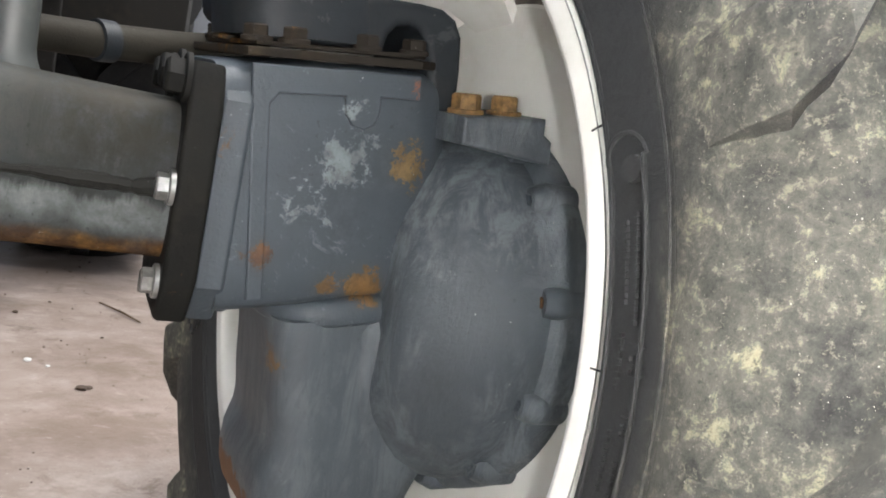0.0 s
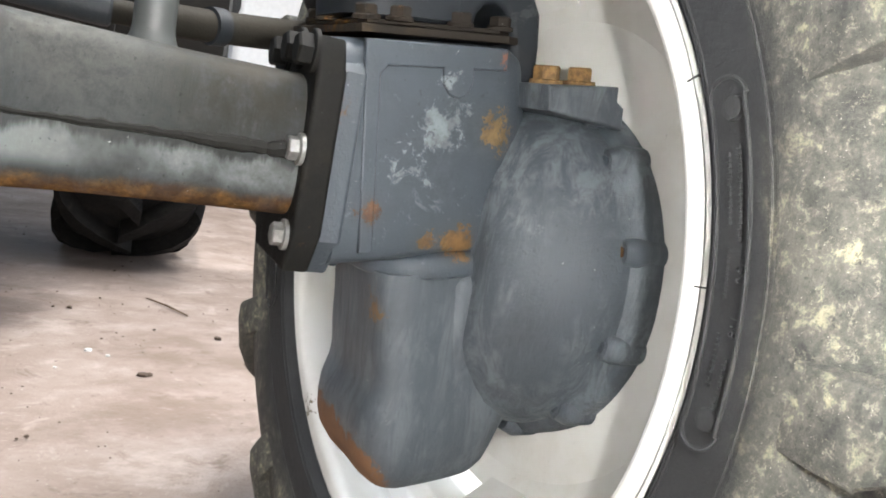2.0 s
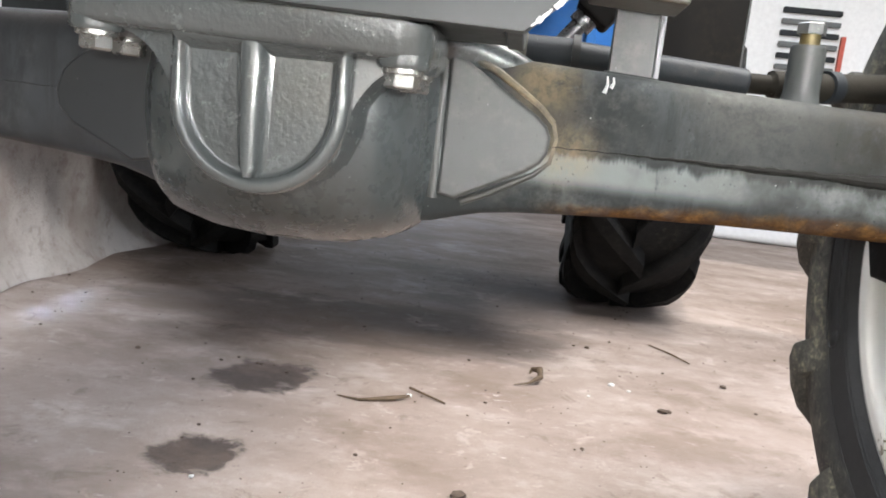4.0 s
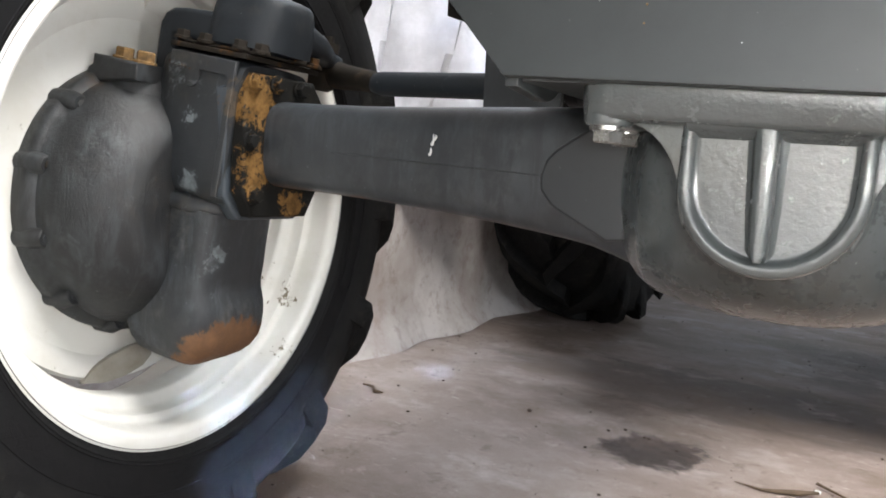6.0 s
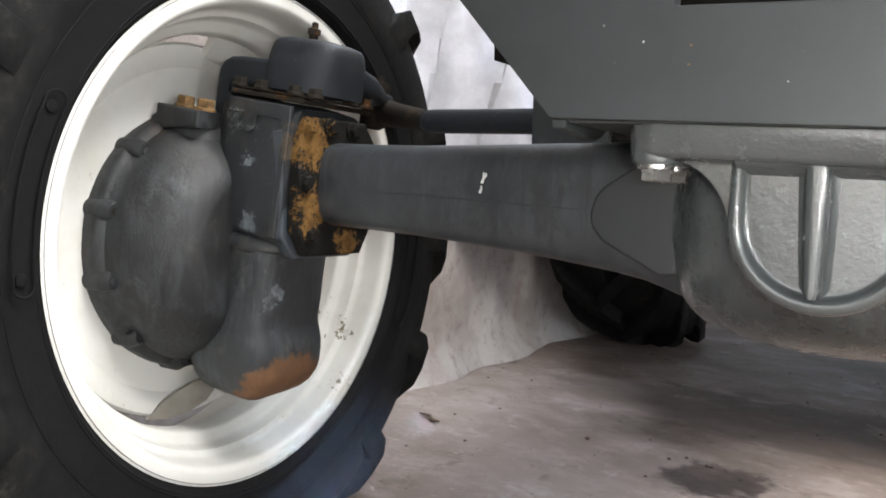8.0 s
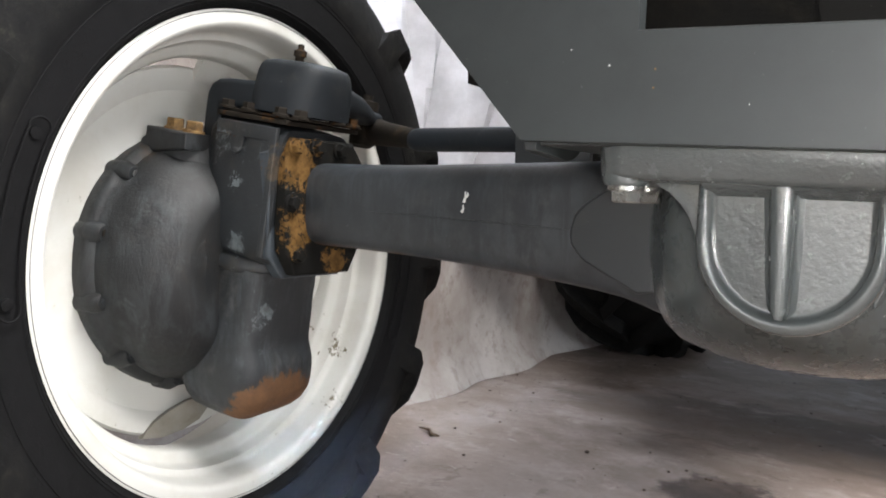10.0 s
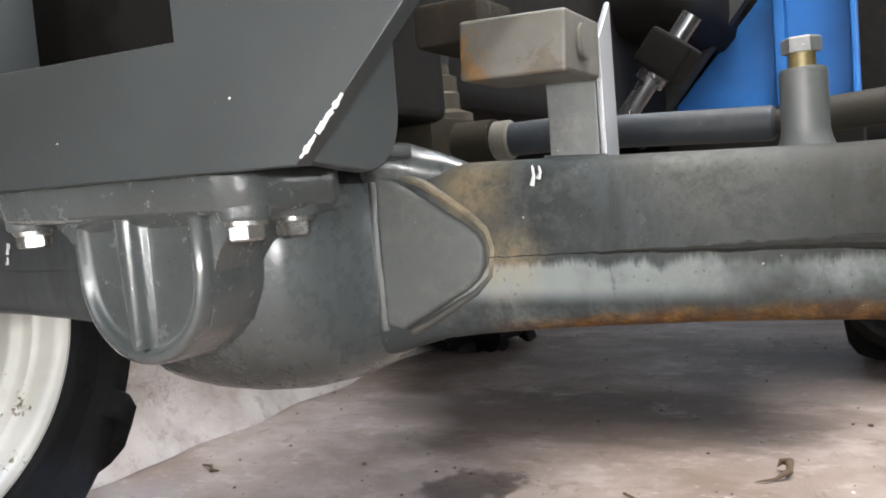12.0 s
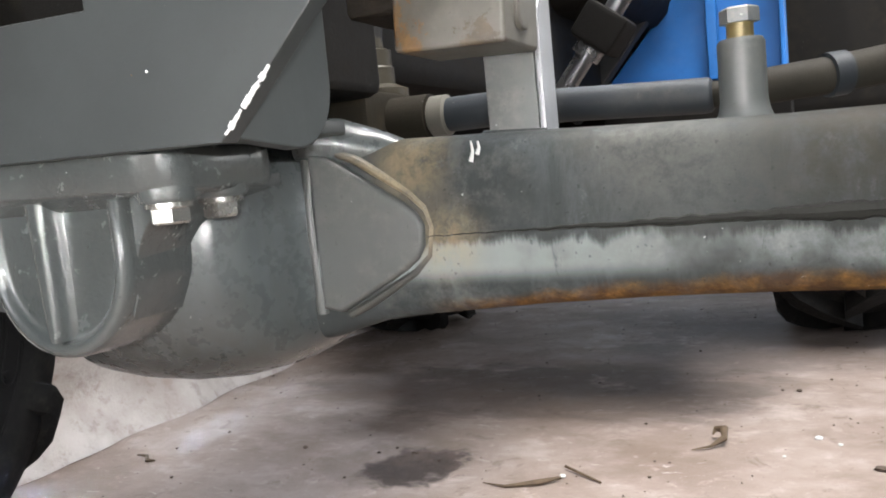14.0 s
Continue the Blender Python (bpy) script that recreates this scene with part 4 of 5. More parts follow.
blockp = part("cross_bar", bm, M_CREAM, tractor, "short dusty grey-cream cross bar end")
bm = lathe(bmesh.new(), [(0, .012), (.003, .012), (.004, .010)], 20)
part("round_end", turned(bm, Matrix.Translation((.3145, -.080, .704))), M_CREAM, blockp, "pale round rod end")
bm = box(bmesh.new(), (.200, -.10, .714), (.252, -.04, .745), .006)
part("rusty_tray", bm, M_RUSTY, tractor, "rusty tray behind the cross bar")
# stop screw
stop = part("stop_post", lathe(bmesh.new(), [(.618, .021), (.630, .0162), (.637, .0150), (.673, .0150), (.676, .0135)], 28, "z"), M_WEB, tractor, "grey stop post on the axle beam")
stop.location = (.437, -.002, .0)
bm = lathe(bmesh.new(), [(.676, .0085), (.686, .0085)], 16, "z")
part("thread", bm, M_BRASS, stop, "bare threaded screw")
bm = bolt_mesh(.0125, .010)
part("screw_head", turned(bm, Matrix.Translation((0, 0, .686))), M_GREYBOLT, stop, "hexagon screw head")
# hose fitting
fit = part("hose_fitting", lathe(bmesh.new(), [(.66, .030), (.685, .030), (.69, .018), (.705, .018), (.707, .0165), (.722, .0165), (.724, .010), (.735, .009)], 20, "z"), M_GREASE, tractor, "greasy brass hose fitting on the cylinder")
fit.location = (.103, .11, .006)
part("hose", tube(bmesh.new(), [(.103, .11, .738), (.106, .111, .76), (.12, .13, .80), (.13, .15, .86)], .009, 12), M_BLACK, tractor, "black rubber hose")
# slanted small hydraulic ram
ram = part("slanted_ram", tube(bmesh.new(), [(.165, .345, .62), (.300, .345, .79)], .0115, 16), M_CHROME, tractor, "slanted dark steel ram behind the axle")
part("clevis", turned(box(bmesh.new(), (-.026, -.03, -.022), (.026, .03, .022), .006), Matrix.Translation((.272, .337, .748)) @ pose(0, 0, 0, 0, 38, 0)), M_GRIME, ram, "dark steel clevis")
part("gland", tube(bmesh.new(), [(.246, .345, .722), (.258, .345, .736)], .017, 16), M_CHROME, ram)


# ---- hubs ----
STEER = radians(6.0)
KING = {False: .662, True: .675}
LEAN_IN = radians(7.5)      # the swivel pin leans inwards at its top
WHEEL_AT = {False: (.696, .028, .496), True: (-.696, -.068, .496)}


def dented(bm, size, amount):
    """Uneven cast surface."""
    bm.normal_update()
    for v in bm.verts:
        v.co += v.normal * amount * noise.noise(v.co * size)
    return bm


def build_hub(flip):
    sg = -1 if flip else 1
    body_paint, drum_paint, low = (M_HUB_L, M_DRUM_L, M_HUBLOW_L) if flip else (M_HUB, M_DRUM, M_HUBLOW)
    pin = Matrix.Translation((sg * KING[flip], -.050 if flip else .024, .584 if flip else .575)) @ Matrix.Rotation(STEER, 4, "Z") @ Matrix.Rotation(-sg * LEAN_IN, 4, "Y")
    spindle = Matrix.Translation(Vector(WHEEL_AT[flip]) + Vector((0, 0, -.010))) @ Matrix.Rotation(STEER, 4, "Z")
    lift = -LEANING * sg * KING[flip]

    def knuckle(bm):
        return turned(mirrored(bm, flip), pin)

    def drive(bm):
        wide = 1.06 if flip else 1.0
        return turned(mirrored(bm, flip), spindle @ Matrix.Diagonal((1, wide, wide, 1)))

    def fixed(bm):
        mirrored(bm, flip)
        return turned(bm, Matrix.Translation((-.050 if flip else 0, AX_Y - (.028 if flip else 0), lift)))

    def seat(bm):
        return turned(mirrored(bm, flip), Matrix.Translation((-.050 if flip else 0, -.040 if flip else .018, .570 + lift)))

    octo = [(-.050, .655), (.058, .655), (.078, .630), (.078, .515), (.058, .480), (-.040, .480), (-.060, .512), (-.063, .628)]
    fl = part("axle_flange", fixed(prism(bmesh.new(), octo, "x", .540, .5625, .004, 3)), M_FLANGE, tractor, "dark bolted flange with ochre rust")
    for y, z in ((-.053, .573), (-.042, .508), (-.050, .643), (-.012, .645), (.03, .642)):
        big = 1.35 if z > .6 and not flip else 1.0
        bm = turned(bolt_mesh(.0090 * big, .0085 * big, .0118 * big), Matrix.Translation((.5402, y, z)) @ Matrix.Rotation(-math.pi / 2, 4, "Y") @ pose(0, 0, 0, 0, 0, 25 + 300 * z))
        part("flange_bolt", fixed(bm), M_WORN if z < .6 and not flip else M_FLANGE, fl, "worn bright bolt head" if not flip else "rusty bolt head")

    # swivel flange, with a rounded shoulder to the housing
    octo2 = [(-.062, .086), (.062, .086), (.078, .060), (.078, -.062), (.056, -.096), (-.048, -.096), (-.074, -.066), (-.077, .064)]
    hub = part("wheel_hub", seat(prism(bmesh.new(), octo2, "x", .5640, .586, .004, 3)), M_HUB, tractor, "dark grey cast steering knuckle and final drive with rust patches")
    lip = [(y * .93, z * .94) for y, z in octo2]
    part("flange_step", seat(prism(bmesh.new(), lip, "x", .585, .596, .004, 3)), body_paint, hub)
    # swivel housing
    bm = bmesh.new()
    rows = [(-.098, .070, .07, -.086, .0925), (-.045, .0705, .07, -.086, .0955), (-.01, .070, .07, -.085, .0965), (.03, .0685, .07, -.085, .0965), (.055, .066, .07, -.084, .096), (.074, .058, .066, -.080, .094), (.088, .046, .060, -.07, .090)]
    if flip:
        rows = [(x * .60 if x < 0 else x, f, b_, lo, hi) for x, f, b_, lo, hi in rows]
    sh = squircle(56, 7)
    fine = []
    for p, q in zip(rows, rows[1:]):
        for k in range(4):
            fine.append([u + (w - u) * k / 4 for u, w in zip(p, q)])
    fine.append(rows[-1])
    loft(bm, [[(x, -f * c if c > 0 else -b_ * c, (lo + hi) / 2 + (hi - lo) / 2 * s) for c, s in sh] for x, f, b_, lo, hi in fine])
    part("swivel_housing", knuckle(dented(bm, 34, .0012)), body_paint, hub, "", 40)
    # raised border round the shallow panel on its face
    y_f = -.0700
    border = [(-.078, -.072), (-.066, -.072), (-.065, .067), (-.059, .074), (-.010, .0745), (-.0095, .062), (-.004, .054), (.005, .051), (.014, .055), (.018, .064), (.018, .075), (.050, .075), (.050, .093), (-.078, .093)]
    if flip:
        border = [(.050 + (x - .050) * .80, z) for x, z in border]
    part("panel_border", knuckle(prism(bmesh.new(), border, "y", y_f - .0022, y_f + .004, .0018, 3)), body_paint, hub, "", 60)
    # lower ring of the housing, round and lipped
    bm = bmesh.new()
    rows = [(-.078, .066, .060), (-.084, .0705, .068), (-.092, .0715, .0695), (-.098, .0715, .0695), (-.101, .069, .067)]
    loft(bm, [[(.010 + (w - .008 if c < 0 else w) * c, d * s, z) for c, s in squircle(44, 2.7)] for z, w, d in rows])
    part("collar", knuckle(bm), body_paint, hub, "", 50)
    # lower bearing housing with a bell-shaped foot; its outer side runs on into the drum
    bm = bmesh.new()
    rows = [(-.096, .053, .098, .066), (-.130, .053, .098, .066), (-.165, .054, .098, .067), (-.190, .0545, .098, .068), (-.202, .056, .098, .069), (-.222, .064, .097, .071), (-.236, .0665, .094, .072), (-.254, .066, .084, .072), (-.268, .064, .077, .070), (-.284, .057, .069, .066), (-.295, .047, .060, .060), (-.301, .038, .050, .052), (-.304, .022, .032, .034)]
    fine = []
    for p, q in zip(rows, rows[1:]):
        for k in range(3):
            fine.append([u + (w - u) * k / 3 for u, w in zip(p, q)])
    fine.append(rows[-1])
    loft(bm, [[((w_in if c < 0 else w_out) * c + .004, d * s, z) for c, s in squircle(60, 5.0)] for z, w_in, w_out, d in fine])
    part("lower_housing", knuckle(dented(bm, 26, .0018)), low, hub, "lower bearing housing with bare rust at its foot", 45)

    # final drive drum: a blunt cone with a flat skirt, bolted to the wheel
    bm = lathe(bmesh.new(), [(.010, .02), (.010, .088), (.0115, .097), (.018, .110), (.030, .1255), (.046, .140), (.066, .150), (.078, .1555), (.092, .159), (.104, .161), (.108, .166), (.113, .170), (.118, .1715), (.150, .1715), (.154, .166), (.17, .140)], 96)
    for v in bm.verts:
        if .012 < v.co.x < .1:
            ang = math.atan2(v.co.z, v.co.y)
            v.co.yz *= 1 + .014 * math.cos(6 * ang + .4) * min(1, (v.co.x - .012) / .05)
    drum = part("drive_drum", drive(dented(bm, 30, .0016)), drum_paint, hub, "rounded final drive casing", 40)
    # neck between housing and drum
    if not flip:
        bm = bmesh.new()
        loft(bm, [[(cx + w * c, d * s, z) for c, s in squircle(48, 6)] for z, cx, w, d in ((-.252, .066, .030, .052), (-.240, .064, .040, .066), (-.215, .062, .048, .0725), (-.140, .062, .052, .0735), (-.108, .064, .052, .0730), (-.096, .068, .050, .066), (-.080, .074, .044, .050))])
        part("neck", knuckle(dented(bm, 30, .0015)), low, hub, "", 60)
    for i in range(12):
        a = radians(15 + 30 * i)
        y, z = .1625 * math.cos(a), .1625 * math.sin(a)
        iy, iz = .1545 * math.cos(a), .1545 * math.sin(a)
        bm = tube(bmesh.new(), [(.0960, .35 * y + .65 * iy, .35 * z + .65 * iz), (.0975, .4 * y + .6 * iy, .4 * z + .6 * iz), (.108, y, z), (.150, y, z)], [.0080, .0112, .0130, .0138], 18)
        part("bolt_boss", drive(bm), drum_paint, drum, "", 70)
        bm = turned(bolt_mesh(.0058, .0035), Matrix.Translation((.0965, .38 * y + .62 * iy, .38 * z + .62 * iz)) @ Matrix.Rotation(-math.pi / 2, 4, "Y") @ pose(0, 0, 0, 0, 0, 37 * i))
        part("drum_bolt", drive(bm), M_RUSTY if i % 4 == 1 else body_paint, drum)
    # pad that joins drum and housing, stepped, with two bolts
    part("top_pad", knuckle(prism(bmesh.new(), [(.074, .046), (.158, .030), (.158, .050), (.150, .0555), (.150, .0680), (.074, .0670)], "y", -.100, .03, .004, 3)), drum_paint, hub, "flat pad on top of the drum", 50)
    part("pad_step", knuckle(box(bmesh.new(), (.130, -.085, .030), (.166, .02, .047), .004, 3)), drum_paint, hub)
    if flip:
        bm = bmesh.new()
        loft(bm, [[(cx + w * c, -.030 + d * s, z) for c, s in squircle(40, 2.1)] for z, cx, w, d in ((-.06, .100, .036, .056), (-.02, .104, .048, .064), (.010, .108, .052, .068), (.030, .112, .050, .068), (.042, .114, .048, .066), (.050, .114, .044, .062))])
        part("drum_shoulder", knuckle(dented(bm, 30, .0015)), drum_paint, hub, "", 60)
    for x in (.092, .128):
        bm = turned(bolt_mesh(.0118, .0125, .0145), Matrix.Translation((x, -.070, .0672)) @ pose(0, 0, 0, 0, 0, 400 * x))
        part("pad_bolt", knuckle(bm), M_OCHRE, hub, "orange rusted bolt")

    # cover plate and steering arm
    part("cover_plate", knuckle(prism(bmesh.new(), [(-.060 if flip else -.080, -.066), (.052, -.068), (.076, -.050), (.078, .06), (.05, .085), (-.060 if flip else -.080, .085)], "z", .0975, .1040, .0015)), M_RUSTY, hub, "rust-edged cover plate")
    part("shim_plate", knuckle(prism(bmesh.new(), [(-.072, -.058), (.048, -.060), (.069, -.045), (.07, .05), (.045, .075), (-.072, .075)], "z", .1050, .1085, .001)), M_RUSTY, hub, "rusted shim under the arm")
    for x, y in ((-.070, -.052), (-.046, -.060), (.010, -.058), (.050, -.056), (-.072, .020), (-.066, .060)):
        bm = turned(bolt_mesh(.0092, .0085, .0112), Matrix.Translation((x, y, .1075)) @ pose(0, 0, 0, 0, 0, 900 * x))
        part("cover_bolt", knuckle(bm), M_RUSTY, hub, "rusty bolt")
    # the arm: a thick forged slab whose outer end turns down to the pad
    arm = [(-.060, .1095), (.027, .1095), (.030, .120), (.037, .127), (.047, .129), (.056, .126), (.063, .116), (.066, .098), (.072, .060), (.094, .060), (.0955, .098), (.0945, .124), (.088, .137), (.076, .144), (.058, .146), (.020, .147), (-.050, .147), (-.062, .138)]
    if flip:
        arm = arm[:1] + [(.066, .1090)] + arm[7:]
    part("arm_body", knuckle(prism(bmesh.new(), arm, "y", -.054, .052, .007, 4)), M_ARM, hub, "dark forged steering arm", 50)
    bm = bmesh.new()
    loft(bm, [[(-.029 + w * c, -.004 + d * s, z) for c, s in squircle(40, 3.4)] for z, w, d in ((.112, .054, .058), (.140, .055, .057), (.150, .055, .054), (.162, .0540, .051), (.171, .0515, .048), (.176, .047, .044), (.179, .037, .034), (.1800, .018, .016))])
    part("arm_dome", knuckle(dented(bm, 30, .0012)), M_ARM, hub, "rounded cap of the steering arm", 50)
    bm = lathe(bmesh.new(), [(.1775, .0060), (.187, .0060), (.1872, .0085), (.194, .0085), (.196, .0045), (.202, .0040), (.203, .002)], 12, "z")
    part("grease_nipple", knuckle(turned(bm, Matrix.Translation((-.022, -.012, 0)))), M_RUSTY, hub, "rusty grease nipple")
    # lever behind the arm down to the ball joint of the tie rod
    bm = bmesh.new()
    loft(bm, [[(x + w * c, y, zc + h * s) for c, s in squircle(24, 3)] for x, y, zc, w, h in ((-.030, .03, .140, .050, .024), (-.040, .075, .134, .036, .018), (-.030, .120, .128, .026, .014), (-.014, .155, .124, .024, .012), (-.008, .185, .123, .022, .011))])
    part("arm_lever", knuckle(bm), M_ARM, hub, "", 50)
    bm = lathe(bmesh.new(), [(.078, .012), (.084, .020), (.104, .021), (.111, .015), (.134, .015), (.135, .018), (.149, .018), (.150, .008), (.158, .008)], 18, "z")
    part("ball_joint", knuckle(turned(bm, Matrix.Translation((-.010, .168, 0)))), M_RUSTY, hub, "rusty ball joint nut")
    return hub


hub_r, hub_l = build_hub(False), build_hub(True)


# ---- wheels ----
def carcass(R, r_bead, w0, w1, k=120):
    """Tyre section, from bead to bead, as rows (along, radius)."""
    mid, half = (w0 + w1) / 2, (w1 - w0) / 2
    h = R - r_bead
    rows = [(mid - half * .74, r_bead - .012), (mid - half * .80, r_bead + .004), (mid - half * .84, r_bead + .012)]
    rows += [(mid - half * .90, r_bead + .018), (mid - half * .915, r_bead + .019), (mid - half * .93, r_bead + .0225), (mid - half * .955, r_bead + .060), (mid - half * .965, r_bead + .064), (mid - half * .975, r_bead + .067)]
    for a, b_ in ((1.0, .52), (1.0, .62), (.98, .72), (.95, .81), (.90, .885), (.82, .935), (.66, .968), (.40, .99), (0, 1.0)):
        rows.append((mid - half * a, r_bead + h * b_))
    return rows + [(2 * mid - a, r) for a, r in rows[-2::-1]]


def build_lug(R, r_bead, w0, w1, height, wide, rake, side):
    """One tread bar: its foot thins out down the sidewall, its nose ends past the middle of the tread."""
    mid, half, h = (w0 + w1) / 2, (w1 - w0) / 2, R - r_bead
    bm = bmesh.new()
    rows = []
    # along the section, share of the height, direction it stands out in, share of the bar's height
    way = [(-.985, .50, -1.0, .05, .04), (-.995, .58, -1.0, .1, .12), (-.985, .67, -.95, .3, .30), (-.96, .76, -.8, .6, .58), (-.91, .85, -.6, .8, .88), (-.83, .91, -.4, .92, .97), (-.66, .955, -.15, 1, 1), (-.40, .985, 0, 1, 1), (-.12, .998, 0, 1, 1), (.12, .998, 0, 1, 1)]
    for k, (along, share, nx, nr, up) in enumerate(way):
        a0 = rake * max(0, k - 3.5) / (len(way) - 4.5)
        x, r = mid + half * along, r_bead + h * share
        wd = wide * (1.25 - .35 * k / len(way)) / R
        ring = []
        for da, lift in ((-.68, -.010), (-.52, up * height * .8), (-.44, up * height), (.44, up * height), (.52, up * height * .8), (.68, -.010)):
            px, pr, ang = x + nx * lift, r + nr * lift, a0 + da * wd
            ring.append((px if side > 0 else 2 * mid - px, pr * math.cos(ang), pr * math.sin(ang)))
        rows.append(ring)
    loft(bm, rows)
    return bm


def flat_foot(bm, m, depth):
    """Rests a tyre on the ground: what would sink in is pressed flat."""
    inv = m.inverted()
    for v in bm.verts:
        p = m @ v.co
        if p.z < depth:
            p.z = depth
            v.co = inv @ p


def build_wheel(name, R, r_rim, w0, w1, lugs, lug_h, lug_w, rake, m, rubber, rim_mat, flip, tyre_label, phase=0.0, front=True):
    wheel = new(name)
    wheel.parent = tractor
    wheel.matrix_basis = m
    tagged(wheel, tyre_label)
    mm = m @ Matrix.Diagonal((-1, 1, 1, 1)) if flip else m
    bm = lathe(bmesh.new(), carcass(R, r_rim - .010, w0, w1), 144, close=True)
    mirrored(bm, flip)
    flat_foot(bm, m, .004)
    tyre = part("tyre", bm, rubber, wheel, "", 40)
    for side in (1, -1):
        base = build_lug(R, r_rim, w0, w1, lug_h, lug_w, rake, side)
        mirrored(base, flip)
        bmesh.ops.recalc_face_normals(base, faces=base.faces)
        me = finish(base, "lug", rubber)
        side_rubber = M_TYRE_SIDE if rubber is M_TYRE else rubber
        me.materials.append(side_rubber)
        for p in me.polygons:
            if p.index < 54 and p.index % 6 in (0, 4):
                p.material_index = 1
        for i in range(lugs):
            a = 2 * math.pi * (i + (0.5 if side < 0 else 0.0)) / lugs + phase
            rot = Matrix.Rotation(a, 4, "X")
            low = min((m @ rot @ v.co).z for v in me.vertices)
            if low < 0.0:
                b2 = bmesh.new()
                b2.from_mesh(me)
                flat_foot(b2, m @ rot, .0)
                me2 = bpy.data.meshes.new("lug")
                b2.to_mesh(me2)
                b2.free()
                me2.materials.append(rubber)
                me2.materials.append(side_rubber)
                ob = new("lug", me2)
            else:
                ob = new("lug", me)
            ob.parent = wheel
            ob.matrix_basis = rot
    return wheel, tyre


def rim_profile(r):
    """Closed section of the rim, from the inner flange through the well to the outer flange and back."""
    a = [(.000, r - .002), (-.003, r - .001), (-.004, r - .004), (-.0040, r - .0165), (-.0015, r - .0215), (.004, r - .0245), (.010, r - .0255), (.034, r - .0270), (.040, r - .0315), (.043, r - .037), (.047, r - .0385), (.058, r - .0395), (.064, r - .0435), (.070, r - .0540), (.076, r - .0575), (.106, r - .0575), (.114, r - .054), (.134, r - .031), (.150, r - .027), (.192, r - .0235), (.198, r - .020), (.204, r)]
    b = [(.206, r + .001), (.201, r - .012), (.196, r - .018), (.15, r - .021), (.137, r - .024), (.117, r - .046), (.108, r - .050), (.076, r - .050), (.070, r - .046), (.064, r - .036), (.056, r - .032), (.046, r - .031), (.040, r - .023), (.012, r - .017), (.006, r - .012), (.003, r - .004)]
    return a + b


def build_front(flip):
    sg = -1 if flip else 1
    m = Matrix.Translation(WHEEL_AT[flip]) @ Matrix.Rotation(STEER, 4, "Z")
    wheel, tyre = build_wheel("front_wheel", .476, .33, -.024, .228, 14, .030, .042, radians(-19), m, M_TYRE if not flip else M_TYRE_DARK, M_RIM, flip,
                              "ivory front wheel with a muddy tractor tyre" if not flip else "ivory front wheel with a dark tractor tyre", -.012 if not flip else .417)
    bm = lathe(bmesh.new(), rim_profile(.33), 128, close=True)
    rim = part("rim", mirrored(bm, flip), M_RIM, wheel, "ivory painted steel rim with dirt and chips", 40)
    for r, x in ((.3255, -.0040),):
        ringpath = [(x, r * math.cos(2 * math.pi * i / 120), r * math.sin(2 * math.pi * i / 120)) for i in range(121)]
        part("flange_line", mirrored(tube(bmesh.new(), ringpath, .0006, 6), flip), M_WORN, wheel, "thin dirty line along the rim flange")
    bm = bmesh.new()
    lathe(bm, [(.132, .264), (.126, .260), (.126, .240), (.146, .205), (.166, .18), (.168, .10), (.168, .02), (.176, .02), (.176, .10), (.174, .183), (.154, .210), (.134, .243), (.136, .264)], 96)
    part("disc", mirrored(bm, flip), M_RIM, wheel, "ivory dished wheel disc", 40)
    # lugs welded in the rim that carry the disc
    for i in range(4):
        a = radians(-99 + 90 * i)
        bm = bmesh.new()
        loft(bm, [[(.086, .2785, -.062), (.086, .2785, .050), (.100, .2790, .050), (.100, .2790, -.062)], [(.134, .236, -.016), (.134, .236, .030), (.142, .240, .030), (.142, .240, -.016)]])
        turned(bm, Matrix.Rotation(a, 4, "X"))
        if i or not flip:
            part("rim_lug", mirrored(bm, flip), M_RIM, wheel, "welded plate lug")
    if flip:
        # slanted grey plate at the foot of the rim, pointed like a leaf
        bm = prism(bmesh.new(), [(-.160, .240), (-.140, .259), (-.115, .271), (-.085, .280), (-.055, .284), (-.048, .262), (-.062, .248), (-.090, .238), (-.125, .234)], "x", -.818, -.810, .0015)
        part("rim_plate", turned(bm, m.inverted()), M_LEAFPLATE, wheel, "dusty grey leaf-shaped plate in the rim")
    # fine moulded rings beside the bead
    for r, x in ((.3385, -.0128), (.3422, -.0150), (.3800, -.0184), (.3850, -.0192), (.3905, -.0200)):
        ringpath = [(x, r * math.cos(2 * math.pi * i / 120), r * math.sin(2 * math.pi * i / 120)) for i in range(121)]
        part("sidewall_ridge", mirrored(tube(bmesh.new(), ringpath, .0011, 6), flip), tyre.data.materials[0], wheel)
    # oval badge moulded in the sidewall, with two round bosses and bars for its small print
    for a0 in (radians(170), radians(350)):
        def at(r, a, x=-.0195):
            return (x, r * math.cos(a), r * math.sin(a))
        span = .25
        for r, k in ((.347, 1), (.371, -1)):
            pts = [at(r, a0 + k * (-span + 2 * span * i / 20), -.0205 - .0035 * (r - .347) / .024) for i in range(21)]
            part("badge_edge", mirrored(tube(bmesh.new(), pts, .0014, 8), flip), tyre.data.materials[0], wheel)
        for k in (-1, 1):
            pts = [(-.0215 - .002 * math.sin(b), (.359 + .012 * math.cos(b)) * math.cos(a0 + k * (span + .035 * math.sin(b))), (.359 + .012 * math.cos(b)) * math.sin(a0 + k * (span + .035 * math.sin(b)))) for b in [math.pi * j / 10 for j in range(11)]]
            part("badge_edge", mirrored(tube(bmesh.new(), pts, .0014, 8), flip), tyre.data.materials[0], wheel)
            bm = lathe(bmesh.new(), [(-.0235, .0035), (-.0225, .0065), (-.018, .0075)], 16)
